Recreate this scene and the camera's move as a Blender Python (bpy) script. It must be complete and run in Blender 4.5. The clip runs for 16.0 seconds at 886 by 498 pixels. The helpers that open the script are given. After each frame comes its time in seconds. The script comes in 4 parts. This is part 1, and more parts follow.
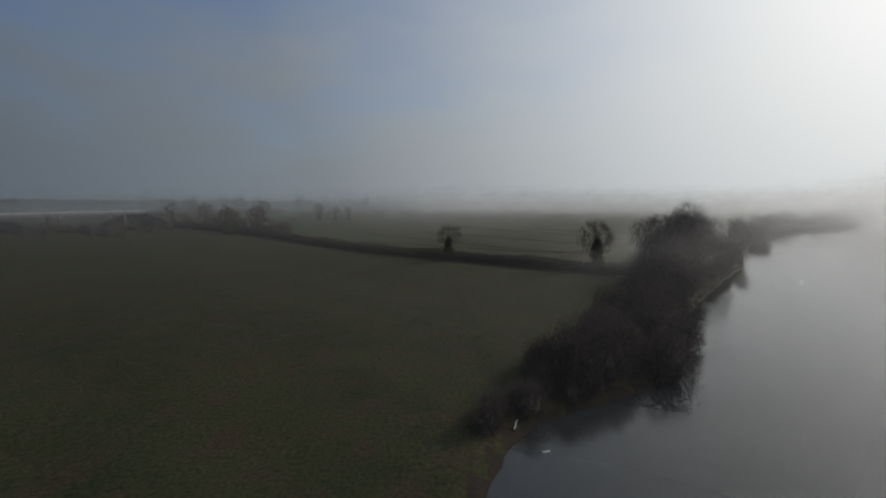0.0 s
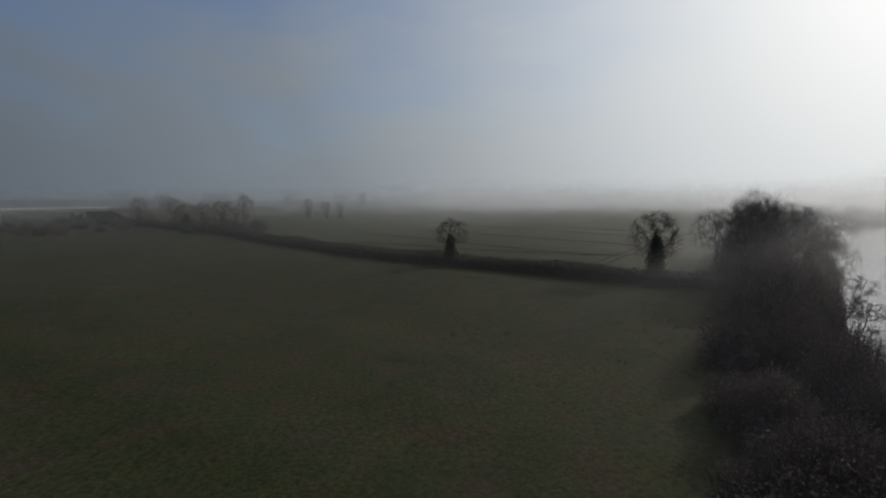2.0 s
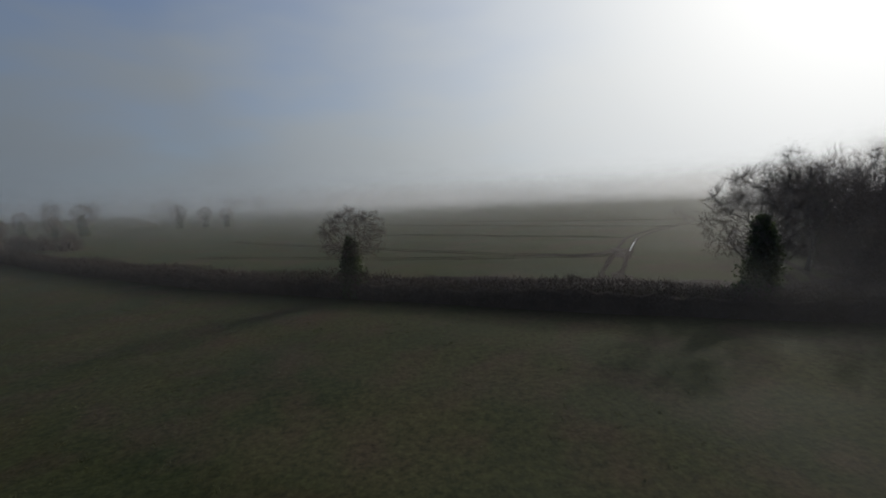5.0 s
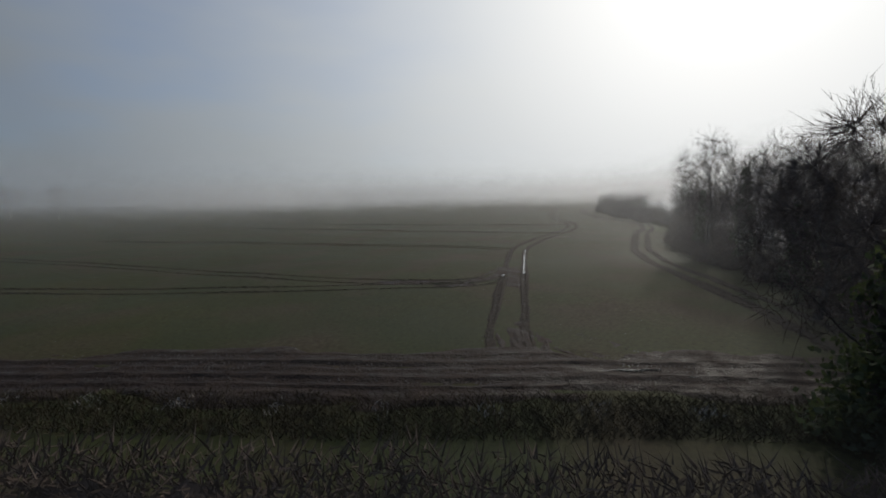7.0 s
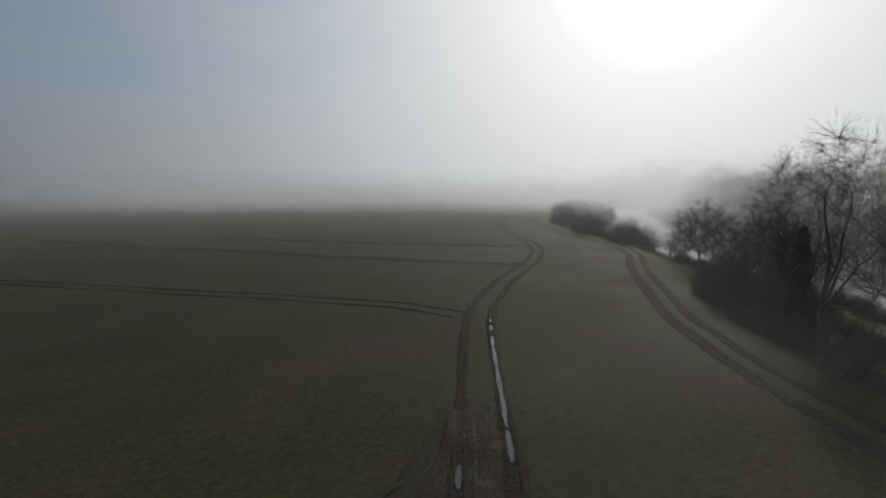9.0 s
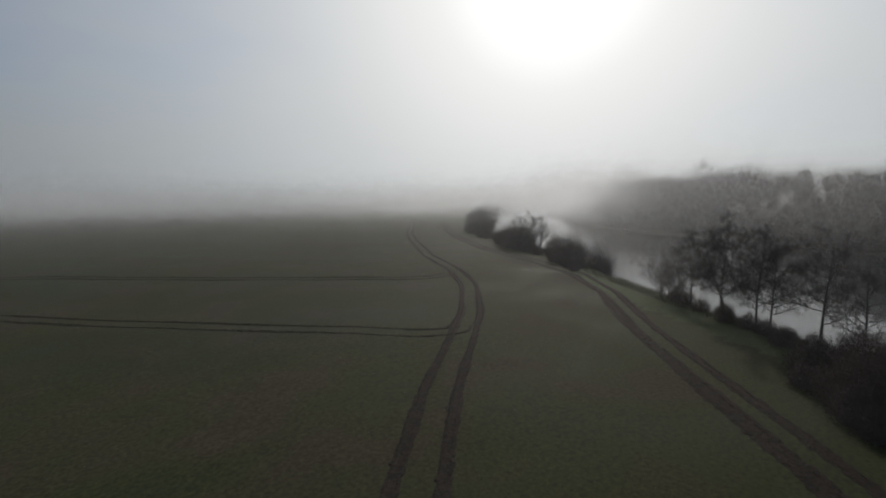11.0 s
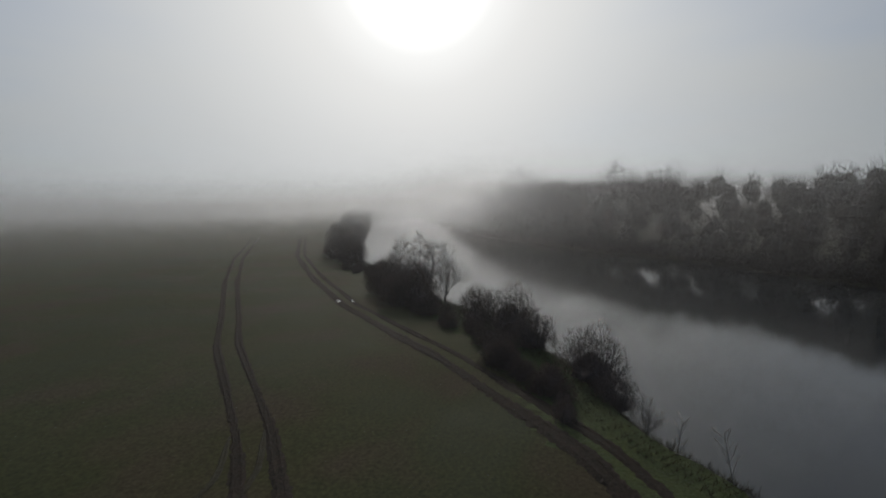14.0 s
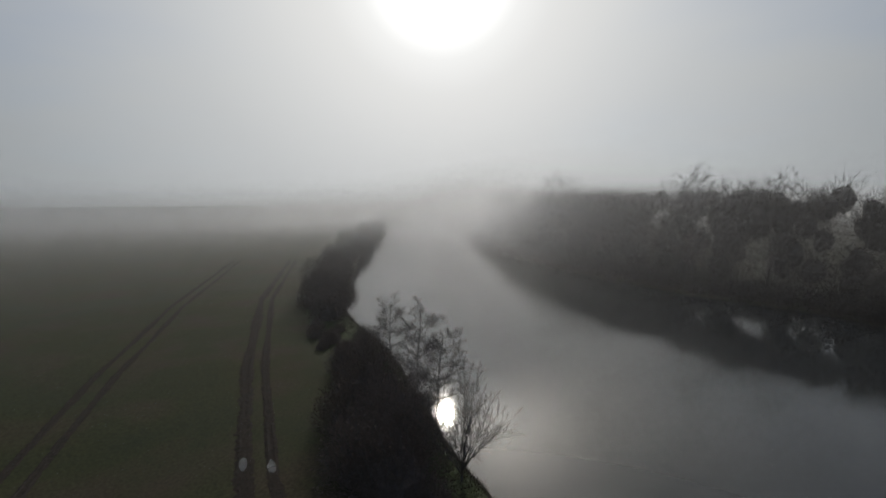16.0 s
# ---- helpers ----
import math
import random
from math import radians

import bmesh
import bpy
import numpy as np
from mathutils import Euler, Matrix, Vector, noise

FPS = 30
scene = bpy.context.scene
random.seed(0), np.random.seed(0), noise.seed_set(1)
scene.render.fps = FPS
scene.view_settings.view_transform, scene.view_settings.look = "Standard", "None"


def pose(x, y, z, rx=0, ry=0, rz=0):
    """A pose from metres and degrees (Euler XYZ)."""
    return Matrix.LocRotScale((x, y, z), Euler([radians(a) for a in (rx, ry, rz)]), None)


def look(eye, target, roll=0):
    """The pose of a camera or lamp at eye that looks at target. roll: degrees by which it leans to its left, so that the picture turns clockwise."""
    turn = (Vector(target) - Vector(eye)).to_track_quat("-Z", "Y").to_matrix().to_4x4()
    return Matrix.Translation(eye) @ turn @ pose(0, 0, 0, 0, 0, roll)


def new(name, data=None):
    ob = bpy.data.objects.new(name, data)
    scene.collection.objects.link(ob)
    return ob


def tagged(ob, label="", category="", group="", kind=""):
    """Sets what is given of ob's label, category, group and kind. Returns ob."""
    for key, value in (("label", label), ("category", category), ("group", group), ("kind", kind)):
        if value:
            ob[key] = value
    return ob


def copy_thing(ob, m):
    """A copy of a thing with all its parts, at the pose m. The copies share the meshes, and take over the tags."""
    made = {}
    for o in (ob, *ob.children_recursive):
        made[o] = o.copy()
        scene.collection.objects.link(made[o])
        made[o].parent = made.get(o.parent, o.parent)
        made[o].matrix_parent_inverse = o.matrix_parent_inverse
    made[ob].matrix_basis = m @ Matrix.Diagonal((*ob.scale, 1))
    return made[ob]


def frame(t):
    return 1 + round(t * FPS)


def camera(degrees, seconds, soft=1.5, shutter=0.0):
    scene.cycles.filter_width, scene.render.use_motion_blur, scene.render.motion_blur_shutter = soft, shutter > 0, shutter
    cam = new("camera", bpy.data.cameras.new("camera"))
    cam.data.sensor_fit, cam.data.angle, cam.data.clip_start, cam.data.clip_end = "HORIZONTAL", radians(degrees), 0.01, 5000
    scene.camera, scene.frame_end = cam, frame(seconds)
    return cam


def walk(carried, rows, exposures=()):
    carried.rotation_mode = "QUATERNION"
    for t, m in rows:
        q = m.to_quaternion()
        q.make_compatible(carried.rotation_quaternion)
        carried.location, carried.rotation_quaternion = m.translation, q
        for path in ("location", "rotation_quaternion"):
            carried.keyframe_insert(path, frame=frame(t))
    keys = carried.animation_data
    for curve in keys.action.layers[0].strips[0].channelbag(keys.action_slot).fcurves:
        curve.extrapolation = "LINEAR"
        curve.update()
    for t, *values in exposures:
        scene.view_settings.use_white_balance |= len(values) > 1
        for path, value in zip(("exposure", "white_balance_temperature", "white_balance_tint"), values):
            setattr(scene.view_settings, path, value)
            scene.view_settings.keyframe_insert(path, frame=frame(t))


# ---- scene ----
cam = camera(89.0, 16.0, soft=1.8)
PATH = [
    (0, 0.00, -0.00, 14.26, 83.90, -0.35, 0.03),
    (0.5, -0.03, 6.11, 13.63, 83.96, -0.36, 0.21),
    (1, -0.02, 12.29, 13.19, 83.84, -0.22, 0.25),
    (1.5, 0.19, 18.50, 12.73, 83.75, -0.13, 0.19),
    (2, 0.36, 24.70, 12.17, 83.80, -0.14, 0.30),
    (2.5, 0.51, 30.93, 11.61, 83.82, -0.10, 0.15),
    (3, 0.74, 37.08, 11.06, 83.89, -0.27, 0.26),
    (3.5, 0.92, 43.22, 10.59, 83.83, -0.21, 0.08),
    (4, 1.04, 49.34, 10.14, 83.83, -0.08, -0.83),
    (4.5, 1.39, 55.42, 9.68, 83.84, 0.34, -3.15),
    (5, 2.72, 61.42, 9.17, 83.86, 2.60, -9.90),
    (5.2, 3.43, 63.80, 8.97, 83.80, 4.00, -13.40),
    (7.3, 16.47, 87.05, 8.07, 83.65, 0.46, -25.70),
    (7.5, 17.80, 89.30, 8.22, 83.65, 0.12, -26.17),
    (8, 21.24, 95.02, 8.86, 83.74, -0.04, -27.40),
    (8.5, 24.79, 100.83, 9.59, 83.90, 0.06, -29.27),
    (9, 28.51, 106.68, 10.22, 83.76, -0.03, -31.85),
    (9.2, 30.05, 109.03, 10.44, 83.85, 0.10, -32.88),
    (11.3, 48.78, 132.65, 11.73, 83.87, 0.05, -45.66),
    (11.5, 50.80, 134.73, 11.91, 83.72, -0.28, -46.80),
    (12, 56.10, 139.77, 12.42, 83.73, -0.22, -49.53),
    (12.5, 61.67, 144.62, 12.95, 83.66, -0.14, -52.30),
    (13, 67.49, 149.26, 13.42, 83.69, 0.12, -55.13),
    (13.5, 73.72, 153.72, 13.89, 83.79, 0.55, -58.40),
    (14, 80.40, 157.91, 14.52, 83.81, 0.37, -59.97),
    (14.5, 87.39, 161.88, 15.19, 83.85, 0.13, -59.20),
    (15, 94.61, 165.74, 16.35, 83.93, -0.19, -57.94),
    (15.5, 101.90, 169.71, 17.63, 83.88, -0.21, -57.68),
    (16, 109.06, 173.94, 18.26, 84.10, 0.47, -57.19),
]
walk(cam, [(t, pose(x, y, z, a, b, c)) for t, x, y, z, a, b, c in PATH],
     [(0, 0.08), (2, 0.16), (5, 0.18), (7.3, 0.06), (9, -0.03), (12.5, -0.14), (16, -0.28)])

# ---- world, sun ----
SUN = Vector((0.755, 0.487, 0.438)).normalized()
SUN_EL = math.asin(SUN.z)
SUN_AZ = math.atan2(SUN.x, SUN.y)


def ramp(nt, stops, interp="LINEAR"):
    n = nt.nodes.new("ShaderNodeValToRGB")
    n.color_ramp.interpolation = interp
    el = n.color_ramp.elements
    while len(el) < len(stops):
        el.new(0.5)
    for e, (p, c) in zip(el, stops):
        e.position = p
        e.color = (*c, 1) if isinstance(c, tuple) else (c, c, c, 1)
    return n


def build_world():
    w = bpy.data.worlds.new("misty_sky")
    scene.world = w
    w.use_nodes = True
    nt = w.node_tree
    nt.nodes.clear()
    N, L = nt.nodes.new, nt.links.new
    out, bg = N("ShaderNodeOutputWorld"), N("ShaderNodeBackground")
    sky = N("ShaderNodeTexSky")
    sky.sky_type, sky.sun_disc = "NISHITA", False
    sky.sun_elevation, sky.sun_rotation = SUN_EL, SUN_AZ
    tc = N("ShaderNodeTexCoord")
    dot = N("ShaderNodeVectorMath"); dot.operation = "DOT_PRODUCT"
    dot.inputs[1].default_value = SUN
    L(tc.outputs["Generated"], dot.inputs[0])
    ac = N("ShaderNodeMath"); ac.operation = "ARCCOSINE"
    L(dot.outputs["Value"], ac.inputs[0])
    sc = N("ShaderNodeMath"); sc.operation = "MULTIPLY"; sc.inputs[1].default_value = 1 / math.pi
    L(ac.outputs[0], sc.inputs[0])
    # mist light by the angle from the sun, 0 to 180 degrees
    glow = ramp(nt, [(0.0, 1.0), (0.028, 0.75), (0.050, 0.53), (0.072, 0.455), (0.115, 0.385), (0.16, 0.32), (0.25, 0.22), (0.31, 0.165), (0.40, 0.105), (0.56, 0.062), (1.0, 0.045)])
    L(sc.outputs[0], glow.inputs[0])
    g2 = N("ShaderNodeMixRGB"); g2.blend_type = "MULTIPLY"; g2.inputs[0].default_value = 1
    tint = ramp(nt, [(0.08, (1.0, 1.0, 0.985)), (0.30, (0.93, 1.0, 1.05)), (0.55, (0.80, 0.97, 1.16))])
    L(sc.outputs[0], tint.inputs[0])
    g3 = N("ShaderNodeMixRGB"); g3.blend_type = "MULTIPLY"; g3.inputs[0].default_value = 1
    g3.inputs[2].default_value = (2.08, 2.08, 2.08, 1)
    L(tint.outputs[0], g3.inputs[1]); L(g3.outputs[0], g2.inputs[2])
    L(glow.outputs[0], g2.inputs[1])
    # thin cloud over the clear sky, thickest near the horizon
    sep = N("ShaderNodeSeparateXYZ"); L(tc.outputs["Generated"], sep.inputs[0])
    nz = N("ShaderNodeTexNoise"); nz.inputs["Scale"].default_value = 2.2; nz.inputs["Detail"].default_value = 3.0
    mp = N("ShaderNodeMapping"); mp.inputs["Scale"].default_value = (1, 1, 3.2)
    L(tc.outputs["Generated"], mp.inputs[0]); L(mp.outputs[0], nz.inputs["Vector"])
    hz = N("ShaderNodeMath"); hz.operation = "MULTIPLY_ADD"; hz.inputs[1].default_value = 1.25; hz.inputs[2].default_value = -0.50
    L(sep.outputs["Z"], hz.inputs[0])
    ad = N("ShaderNodeMath"); ad.operation = "ADD"
    L(hz.outputs[0], ad.inputs[0]); L(nz.outputs["Fac"], ad.inputs[1])
    cl = ramp(nt, [(0.05, 0.0), (0.75, 0.85)], "EASE")
    L(ad.outputs[0], cl.inputs[0])
    far = ramp(nt, [(0.10, 0.0), (0.50, 1.0)])
    L(sc.outputs[0], far.inputs[0])
    mf = N("ShaderNodeMath"); mf.operation = "MULTIPLY"
    L(cl.outputs[0], mf.inputs[0]); L(far.outputs[0], mf.inputs[1])
    sk = N("ShaderNodeMixRGB"); sk.blend_type = "MULTIPLY"; sk.inputs[0].default_value = 1
    sk.inputs[2].default_value = (0.042, 0.060, 0.088, 1)
    L(sky.outputs[0], sk.inputs[1])
    mix = N("ShaderNodeMixRGB")
    L(mf.outputs[0], mix.inputs[0]); L(g2.outputs[0], mix.inputs[1]); L(sk.outputs[0], mix.inputs[2])
    L(mix.outputs[0], bg.inputs[0])
    bg.inputs[1].default_value = 1.0
    L(bg.outputs[0], out.inputs[0])


build_world()
sun_data = bpy.data.lights.new("sun", "SUN")
sun_data.energy, sun_data.angle, sun_data.color = 1.55, radians(2.0), (1.0, 0.93, 0.83)
sun = new("sun", sun_data)
sun.matrix_world = look((0, 0, 100), tuple(Vector((0, 0, 100)) - SUN))

scene.cycles.transparent_max_bounces = 200


# ---- materials ----
def surface(name, cols, scale=4.0, rough=(0.8, 0.95), bump=0.3, bscale=None, fine=None, patch=None, spec=0.3, per_object=0.0):
    """Principled surface: colours over two sizes of noise, with its own relief."""
    m = bpy.data.materials.new(name)
    m.use_nodes = True
    nt = m.node_tree
    N, L = nt.nodes.new, nt.links.new
    b = nt.nodes["Principled BSDF"]
    b.inputs["Specular IOR Level"].default_value = spec
    geo = N("ShaderNodeNewGeometry")
    n1 = N("ShaderNodeTexNoise"); n1.inputs["Scale"].default_value = scale; n1.inputs["Detail"].default_value = 6; n1.inputs["Roughness"].default_value = 0.65
    L(geo.outputs["Position"], n1.inputs["Vector"])
    k = len(cols)
    r = ramp(nt, [(0.3 + 0.4 * i / max(1, k - 1), c) for i, c in enumerate(cols)])
    L(n1.outputs["Fac"], r.inputs[0])
    col = r.outputs[0]
    if patch:
        n2 = N("ShaderNodeTexNoise"); n2.inputs["Scale"].default_value = patch[0]; n2.inputs["Detail"].default_value = 4
        L(geo.outputs["Position"], n2.inputs["Vector"])
        r2 = ramp(nt, [(patch[2], 0.0), (patch[3], 1.0)])
        L(n2.outputs["Fac"], r2.inputs[0])
        mx = N("ShaderNodeMixRGB"); mx.inputs[2].default_value = (*patch[1], 1)
        L(r2.outputs[0], mx.inputs[0]); L(col, mx.inputs[1])
        col = mx.outputs[0]
    if fine:
        n3 = N("ShaderNodeTexNoise"); n3.inputs["Scale"].default_value = fine[0]; n3.inputs["Detail"].default_value = 5; n3.inputs["Roughness"].default_value = 0.7
        L(geo.outputs["Position"], n3.inputs["Vector"])
        r3 = ramp(nt, [(0.3, fine[1]), (0.7, fine[2])])
        L(n3.outputs["Fac"], r3.inputs[0])
        mx = N("ShaderNodeMixRGB"); mx.blend_type = "MULTIPLY"; mx.inputs[0].default_value = 1
        L(col, mx.inputs[1]); L(r3.outputs[0], mx.inputs[2])
        col = mx.outputs[0]
    if per_object:
        oi = N("ShaderNodeObjectInfo")
        mr = N("ShaderNodeMapRange"); mr.inputs["To Min"].default_value = 1 - per_object; mr.inputs["To Max"].default_value = 1 + per_object
        L(oi.outputs["Random"], mr.inputs["Value"])
        mx = N("ShaderNodeVectorMath"); mx.operation = "SCALE"
        L(col, mx.inputs[0]); L(mr.outputs[0], mx.inputs["Scale"])
        col = mx.outputs[0]
    L(col, b.inputs["Base Color"])
    rr = N("ShaderNodeMapRange"); rr.inputs["To Min"].default_value, rr.inputs["To Max"].default_value = rough
    rr.inputs["From Min"].default_value, rr.inputs["From Max"].default_value = 0.35, 0.65
    L(n1.outputs["Fac"], rr.inputs["Value"]); L(rr.outputs[0], b.inputs["Roughness"])
    if bump:
        nb = N("ShaderNodeTexNoise"); nb.inputs["Scale"].default_value = bscale or scale * 4; nb.inputs["Detail"].default_value = 5
        L(geo.outputs["Position"], nb.inputs["Vector"])
        bp = N("ShaderNodeBump"); bp.inputs["Strength"].default_value = bump; bp.inputs["Distance"].default_value = 0.15
        L(nb.outputs["Fac"], bp.inputs["Height"]); L(bp.outputs[0], b.inputs["Normal"])
    return m


M_BARK = surface("bark", [(0.08, 0.068, 0.055), (0.16, 0.14, 0.115)], 6, bump=0.4, per_object=0.25, spec=0.04)
M_TWIG = surface("twig", [(0.10, 0.078, 0.064), (0.20, 0.155, 0.125)], 3, bump=0, per_object=0.3, spec=0.04)
M_BUSH = surface("bush_twig", [(0.095, 0.073, 0.062), (0.18, 0.138, 0.115)], 1.2, bump=0, per_object=0.3, spec=0.04)
M_HEDGE = surface("hedge_twig", [(0.085, 0.066, 0.056), (0.15, 0.115, 0.095)], 0.8, bump=0, spec=0.04)
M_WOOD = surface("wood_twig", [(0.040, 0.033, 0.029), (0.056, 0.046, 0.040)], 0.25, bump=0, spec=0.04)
M_IVY = surface("ivy_leaf", [(0.050, 0.062, 0.032), (0.10, 0.115, 0.062)], 2.5, rough=(0.7, 0.9), bump=0, spec=0.12)
M_GRASS = surface("meadow_grass", [(0.020, 0.026, 0.008), (0.032, 0.035, 0.012), (0.049, 0.043, 0.018)], 0.10, bump=0.2, bscale=6.0,
                  fine=(3.4, 0.42, 1.5), patch=(0.33, (0.045, 0.032, 0.018), 0.46, 0.74), spec=0.10)
M_CROP = surface("winter_crop", [(0.0225, 0.030, 0.0085), (0.033, 0.0375, 0.0105), (0.050, 0.046, 0.016)], 0.07, bump=0.13, bscale=9.0,
                 fine=(4.6, 0.48, 1.45), patch=(0.14, (0.050, 0.037, 0.022), 0.47, 0.74), spec=0.10)
M_BANKGRASS = surface("bank_grass", [(0.034, 0.052, 0.012), (0.058, 0.070, 0.02)], 0.8, bump=0.8, bscale=6, fine=(4, 0.6, 1.3), spec=0.15)
M_MUD = surface("wet_mud", [(0.020, 0.0155, 0.0115), (0.042, 0.032, 0.024)], 1.0, rough=(0.8, 1.0), bump=0.5, bscale=8, fine=(6, 0.55, 1.3), spec=0.07)
M_HEADLAND = surface("churned_mud", [(0.020, 0.0145, 0.0115), (0.034, 0.024, 0.019), (0.052, 0.037, 0.029)], 0.9, rough=(0.55, 1.0), bump=0.5, bscale=9, fine=(7, 0.5, 1.35), spec=0.08)
M_LUG = surface("wet_smeared_mud", [(0.026, 0.019, 0.015), (0.046, 0.033, 0.026)], 1.2, rough=(0.4, 0.9), bump=0.6, bscale=14, spec=0.22)
M_RUT = surface("pressed_crop", [(0.026, 0.026, 0.012), (0.040, 0.034, 0.018)], 0.9, bump=0.3, bscale=6, fine=(5, 0.6, 1.3), spec=0.15)
M_TUFT = surface("grass_tuft", [(0.055, 0.062, 0.022), (0.11, 0.10, 0.045)], 0.6, bump=0)
M_CONC = surface("pale_concrete", [(0.17, 0.17, 0.165), (0.25, 0.245, 0.24)], 0.6, bump=0.2)
M_DARKCONC = surface("weathered_concrete", [(0.07, 0.068, 0.065), (0.11, 0.105, 0.10)], 0.5, bump=0.2)
M_DRIFT = surface("bleached_wood", [(0.5, 0.47, 0.42), (0.72, 0.69, 0.63)], 8, bump=0.2)
M_WEED = surface("dead_weed", [(0.042, 0.035, 0.020), (0.085, 0.068, 0.040)], 0.7, bump=0, spec=0.1)
M_SEED = surface("pale_seed_head", [(0.34, 0.31, 0.27), (0.50, 0.46, 0.40)], 2.0, bump=0, spec=0.1)


def leaf_light(m, share, col):
    """Let some light through the leaves."""
    nt = m.node_tree
    b = nt.nodes["Principled BSDF"]
    o = nt.nodes["Material Output"]
    mx, tl = nt.nodes.new("ShaderNodeMixShader"), nt.nodes.new("ShaderNodeBsdfTranslucent")
    tl.inputs[0].default_value = (*col, 1)
    mx.inputs[0].default_value = share
    nt.links.new(b.outputs[0], mx.inputs[1]); nt.links.new(tl.outputs[0], mx.inputs[2]); nt.links.new(mx.outputs[0], o.inputs[0])


leaf_light(M_IVY, 0.28, (0.10, 0.13, 0.05))
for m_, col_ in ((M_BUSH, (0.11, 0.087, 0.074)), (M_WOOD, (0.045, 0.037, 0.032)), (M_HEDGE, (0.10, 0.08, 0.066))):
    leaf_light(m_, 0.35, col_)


def make_water():
    m = bpy.data.materials.new("river_water")
    m.use_nodes = True
    nt = m.node_tree
    N, L = nt.nodes.new, nt.links.new
    b = nt.nodes["Principled BSDF"]
    b.inputs["Base Color"].default_value = (0.026, 0.029, 0.029, 1)
    b.inputs["Roughness"].default_value = 0.045
    b.inputs["IOR"].default_value = 1.42
    geo = N("ShaderNodeNewGeometry")
    mp = N("ShaderNodeMapping"); mp.inputs["Rotation"].default_value = (0, 0, radians(55)); mp.inputs["Scale"].default_value = (0.25, 0.8, 1)
    L(geo.outputs["Position"], mp.inputs[0])
    n = N("ShaderNodeTexNoise"); n.inputs["Scale"].default_value = 1.0; n.inputs["Detail"].default_value = 2
    L(mp.outputs[0], n.inputs["Vector"])
    bp = N("ShaderNodeBump"); bp.inputs["Strength"].default_value = 0.05; bp.inputs["Distance"].default_value = 0.08
    L(n.outputs["Fac"], bp.inputs["Height"]); L(bp.outputs[0], b.inputs["Normal"])
    return m


M_WATER = make_water()


# ---- the lie of the land ----
G, WATER = 0.9, -0.6
LB = [(-60, -300), (-14, -40), (-2, 8), (2, 21), (4, 26), (6.5, 29), (10, 31), (16.5, 34.5), (24, 43), (28.5, 53.5), (41, 69.5), (54, 85.5), (70, 104), (85, 127),
      (97, 144), (101, 149), (106, 155), (109.5, 160), (118, 166), (127, 176), (136.5, 191), (150, 207), (159, 222), (166, 232), (186, 250), (248, 304), (495, 484), (1200, 1000), (4000, 3050)]
RB = [(30, -300), (80, -60), (120, 30), (160, 105), (188, 143), (203, 160), (211, 183), (224, 203), (251, 238), (363, 318), (517, 425), (1230, 940), (4030, 2990)]
HEDGE = [(-120, 196), (-77, 162), (-52, 143), (-28, 124), (-16, 113.5), (2, 101), (9, 96.2), (18, 90.3), (31, 83.5), (40, 79)]


def side_distance(P, line):
    """Distance of points from a polyline, positive on its left."""
    best = np.full(len(P), 1e9)
    sign = np.ones(len(P))
    A = np.array(line, float)
    for a, b in zip(A[:-1], A[1:]):
        d = b - a
        t = np.clip(((P - a) @ d) / (d @ d), 0, 1)
        q = P - (a + t[:, None] * d)
        r = np.hypot(q[:, 0], q[:, 1])
        c = d[0] * (P[:, 1] - a[1]) - d[1] * (P[:, 0] - a[0])
        w = r < best - 1e-9
        best[w] = r[w]
        sign[w] = np.sign(c[w])
    return best * np.where(sign == 0, 1, sign)


def smooth(x, a, b):
    t = np.clip((x - a) / (b - a), 0, 1)
    return t * t * (3 - 2 * t)


def height(P):
    P = np.atleast_2d(np.array(P, float))
    x, y = P[:, 0], P[:, 1]
    dl, dr = side_distance(P, LB), -side_distance(P, RB)
    dh = side_distance(P, HEDGE)
    base = G * smooth(dh, -32, 0) + 1.6 * smooth(-x, 15, 75) * smooth(y, 90, 150)
    base = base + 0.10 * np.sin(x * 0.11 + 1) * np.sin(y * 0.09) + 0.05 * np.sin(x * 0.31) * np.cos(y * 0.27)
    left = np.minimum(base, WATER + np.where(dl > 0, 1.1, 0.45) * dl)
    right = np.minimum(1.0 + 4 * smooth(dr, 20, 120), WATER + 0.5 * dr)
    z = np.where(dr > 0, right, np.where(dl > 0, left, np.maximum(-2.4, np.maximum(left, right))))
    return z


def hz(x, y):
    return float(height([(x, y)])[0])


# ---- building helpers ----
def mesh_ob(name, V, Fc, mat, parent=None, label=""):
    me = bpy.data.meshes.new(name)
    V, Fc = np.asarray(V, float), np.asarray(Fc)
    me.from_pydata(V.tolist(), [], Fc.tolist())
    me.materials.append(mat)
    ob = new(name, me)
    ob.parent = parent
    if label:
        ob["label"] = label
    return ob


def thing(name, x, y, z, label, category, group="", kind=""):
    ob = new(name)
    ob.location = (x, y, z)
    ob.empty_display_size = 0.3
    return tagged(ob, label, category, group, kind)


